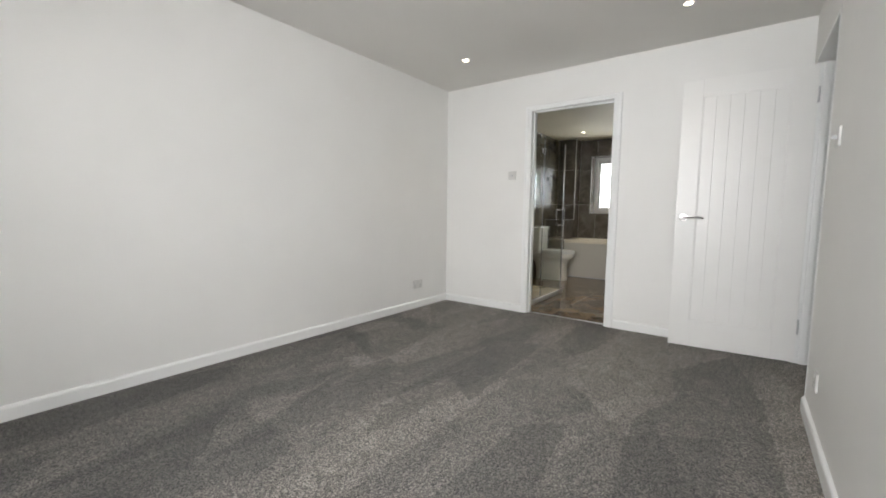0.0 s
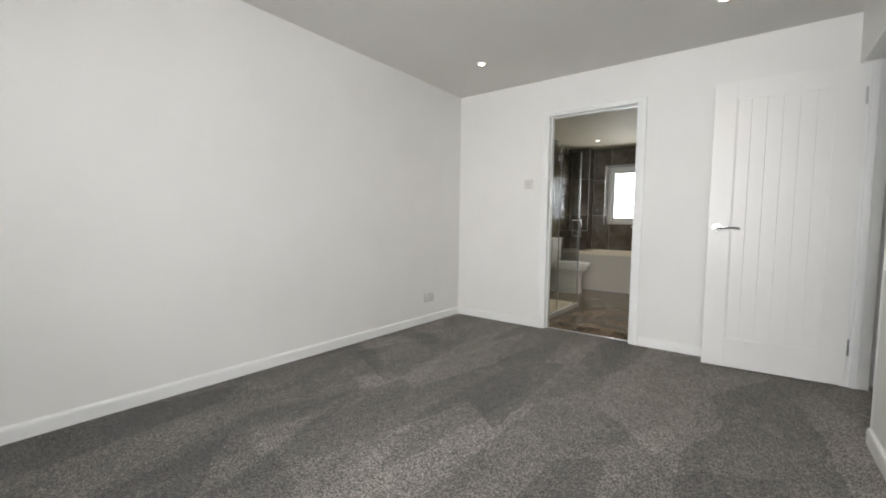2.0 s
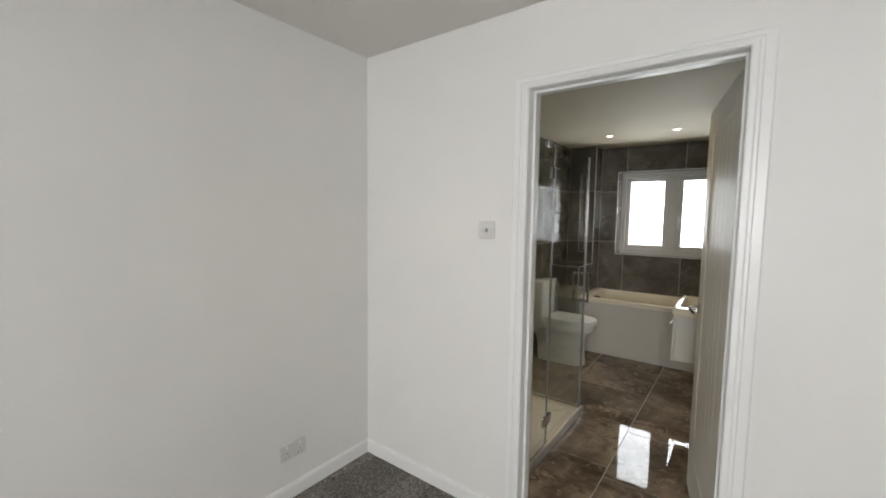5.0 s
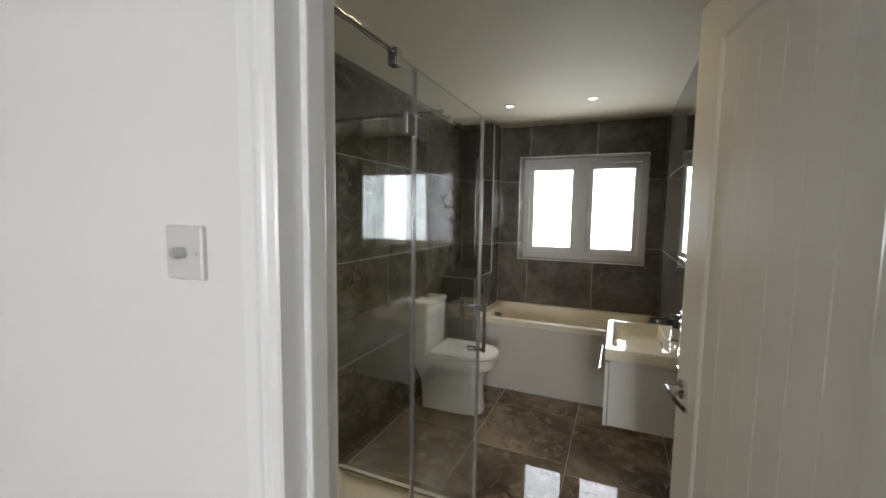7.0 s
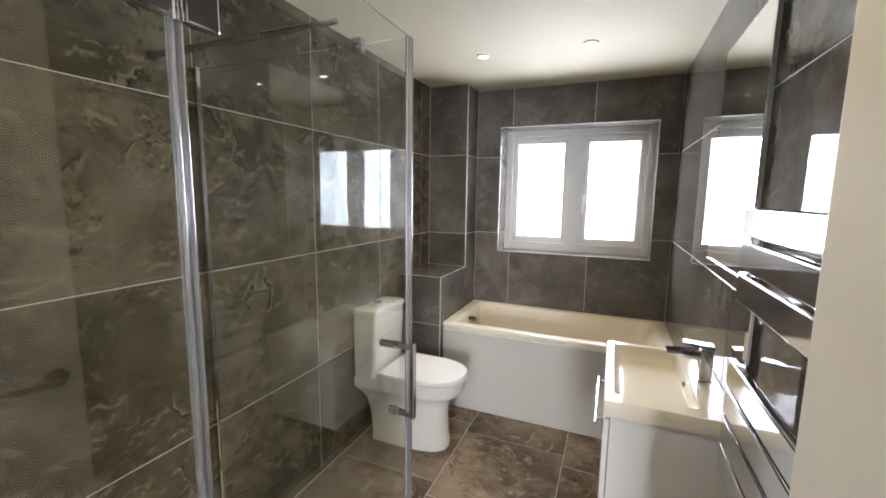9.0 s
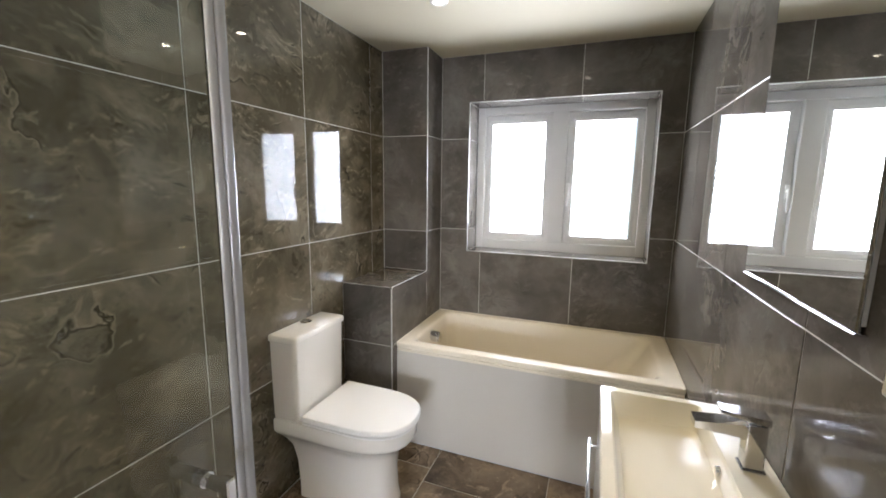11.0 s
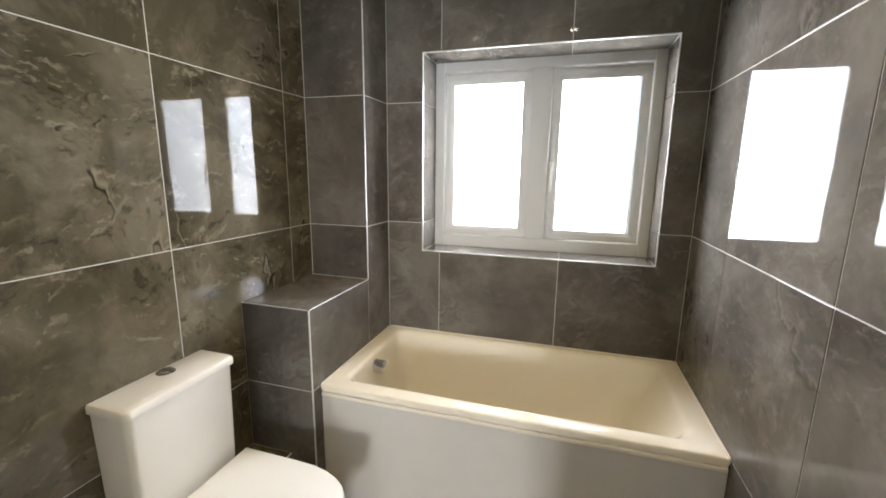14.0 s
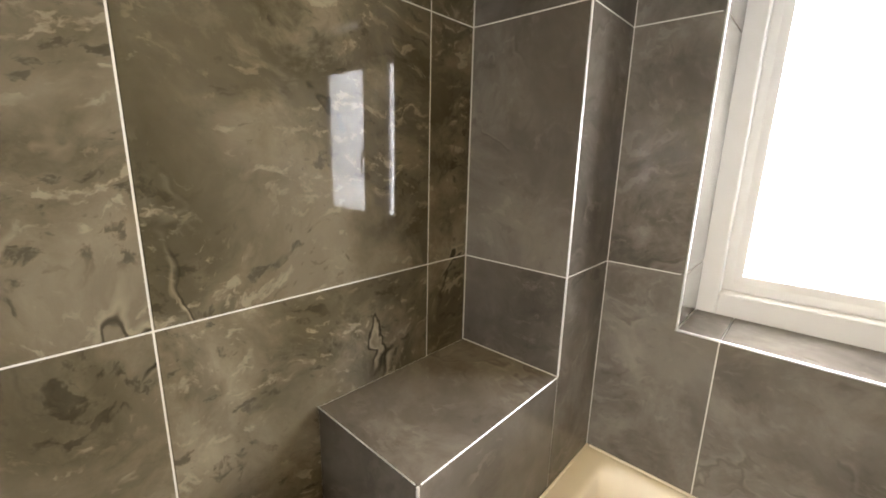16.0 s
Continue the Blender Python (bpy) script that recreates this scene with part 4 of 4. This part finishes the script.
pier = structure("wall_bath_pier", box(LEFT - B, PIER_Y + B, -0.05, PIER_X - B, FAR + B, BATH_CEIL), GROUT, "tiled boxed-in pier in the corner", "tiled pier")
tiled(pier, "y", PIER_Y, -1, [LEFT, PIER_X], [BOX_Z, 1.178, 1.776, BATH_CEIL], PLAIN_HAZED_TILE)
tiled(pier, "x", PIER_X, 1, [PIER_Y, FAR], ROWS_Z, PLAIN_HAZED_TILE)
part("tile_trim", box(PIER_X - 0.004, PIER_Y - 0.001, BOX_Z, PIER_X + 0.001, PIER_Y + 0.004, BATH_CEIL - 0.001, 0.002), TRIM, pier, "silver tile edge trim")

ledge = structure("wall_bath_ledge", box(LEFT - B, BOX_Y + B, -0.05, PIER_X - B, PIER_Y + B, BOX_Z - B), GROUT, "low tiled ledge beside the bath", "tiled ledge")
tiled(ledge, "y", BOX_Y, -1, [LEFT, PIER_X], [FLOOR_Z, 0.583, BOX_Z], PLAIN_HAZED_TILE)
tiled(ledge, "x", PIER_X, 1, [BOX_Y, PIER_Y], [FLOOR_Z, 0.583, BOX_Z], PLAIN_HAZED_TILE)
tiled(ledge, "z", BOX_Z, 1, [LEFT, PIER_X], [BOX_Y, PIER_Y], PLAIN_HAZED_TILE)
part("tile_trim", box(PIER_X - 0.0045, BOX_Y - 0.001, FLOOR_Z, PIER_X + 0.001, BOX_Y + 0.0045, BOX_Z - 0.001, 0.002), TRIM, ledge, "silver tile edge trim")
part("tile_trim", box(PIER_X - 0.002, BOX_Y + 0.007, BOX_Z - 0.002, PIER_X + 0.0006, PIER_Y - 0.001, BOX_Z + 0.0010, 0.001, 1), TRIM, ledge, "silver tile edge trim")
part("tile_trim", box(LEFT, BOX_Y - 0.0006, BOX_Z - 0.002, PIER_X - 0.007, BOX_Y + 0.002, BOX_Z + 0.0010, 0.001, 1), TRIM, ledge, "silver tile edge trim")

duct = structure("wall_bath_duct", box(LEFT - B, 6.150, -0.05, -2.490 - B, BOX_Y + B, 0.290 - B), GROUT, "small tiled pipe casing behind the toilet", "tiled casing")
tiled(duct, "z", 0.290, 1, [LEFT, -2.490], [6.148, BOX_Y], TILE)
tiled(duct, "x", -2.490, 1, [6.148, BOX_Y], [FLOOR_Z, 0.290], TILE)
part("tile_trim", box(-2.495, 6.148, 0.285, -2.489, BOX_Y - 0.001, 0.2915, 0.002, 1), TRIM, duct, "silver tile edge trim")

near = structure("wall_bath_door", box(LEFT - B, NEAR - 0.0098, -0.05, -1.737, NEAR - B, BATH_CEIL), GROUT, "glossy grey-brown tiles beside the bathroom door", "tiled wall")
tiled(near, "y", NEAR, 1, [LEFT, -2.288, -1.737], ROWS_Z, PLAIN_HAZED_TILE)
over = structure("wall_bath_door_head", box(-1.737, NEAR - 0.0098, 2.031, RIGHT, NEAR - B, BATH_CEIL), GROUT, "glossy grey-brown tiles over the bathroom door", "tiled wall")
tiled(over, "y", NEAR, 1, [-1.737, -1.338, RIGHT], [2.031, BATH_CEIL], PLAIN_HAZED_TILE)

bath_floor = structure("floor_bathroom", box(LEFT - 0.05, 3.641, -0.12, RIGHT + 0.05, FAR + 0.05, FLOOR_Z - B), GROUT, "polished brown stone floor tiles with pale joints", "tiled floor")
for u0, u1, y0 in ((LEFT, -2.100, 5.040), (-2.100, -1.502, 4.940), (-1.502, RIGHT, 4.840)):
    lines = [3.645] + [y0 + 0.6 * k for k in range(-2, 5) if 3.70 < y0 + 0.6 * k < 7.0] + [FAR]
    tiled(bath_floor, "z", FLOOR_Z, 1, [u0, u1], lines, FLOOR_TILE)
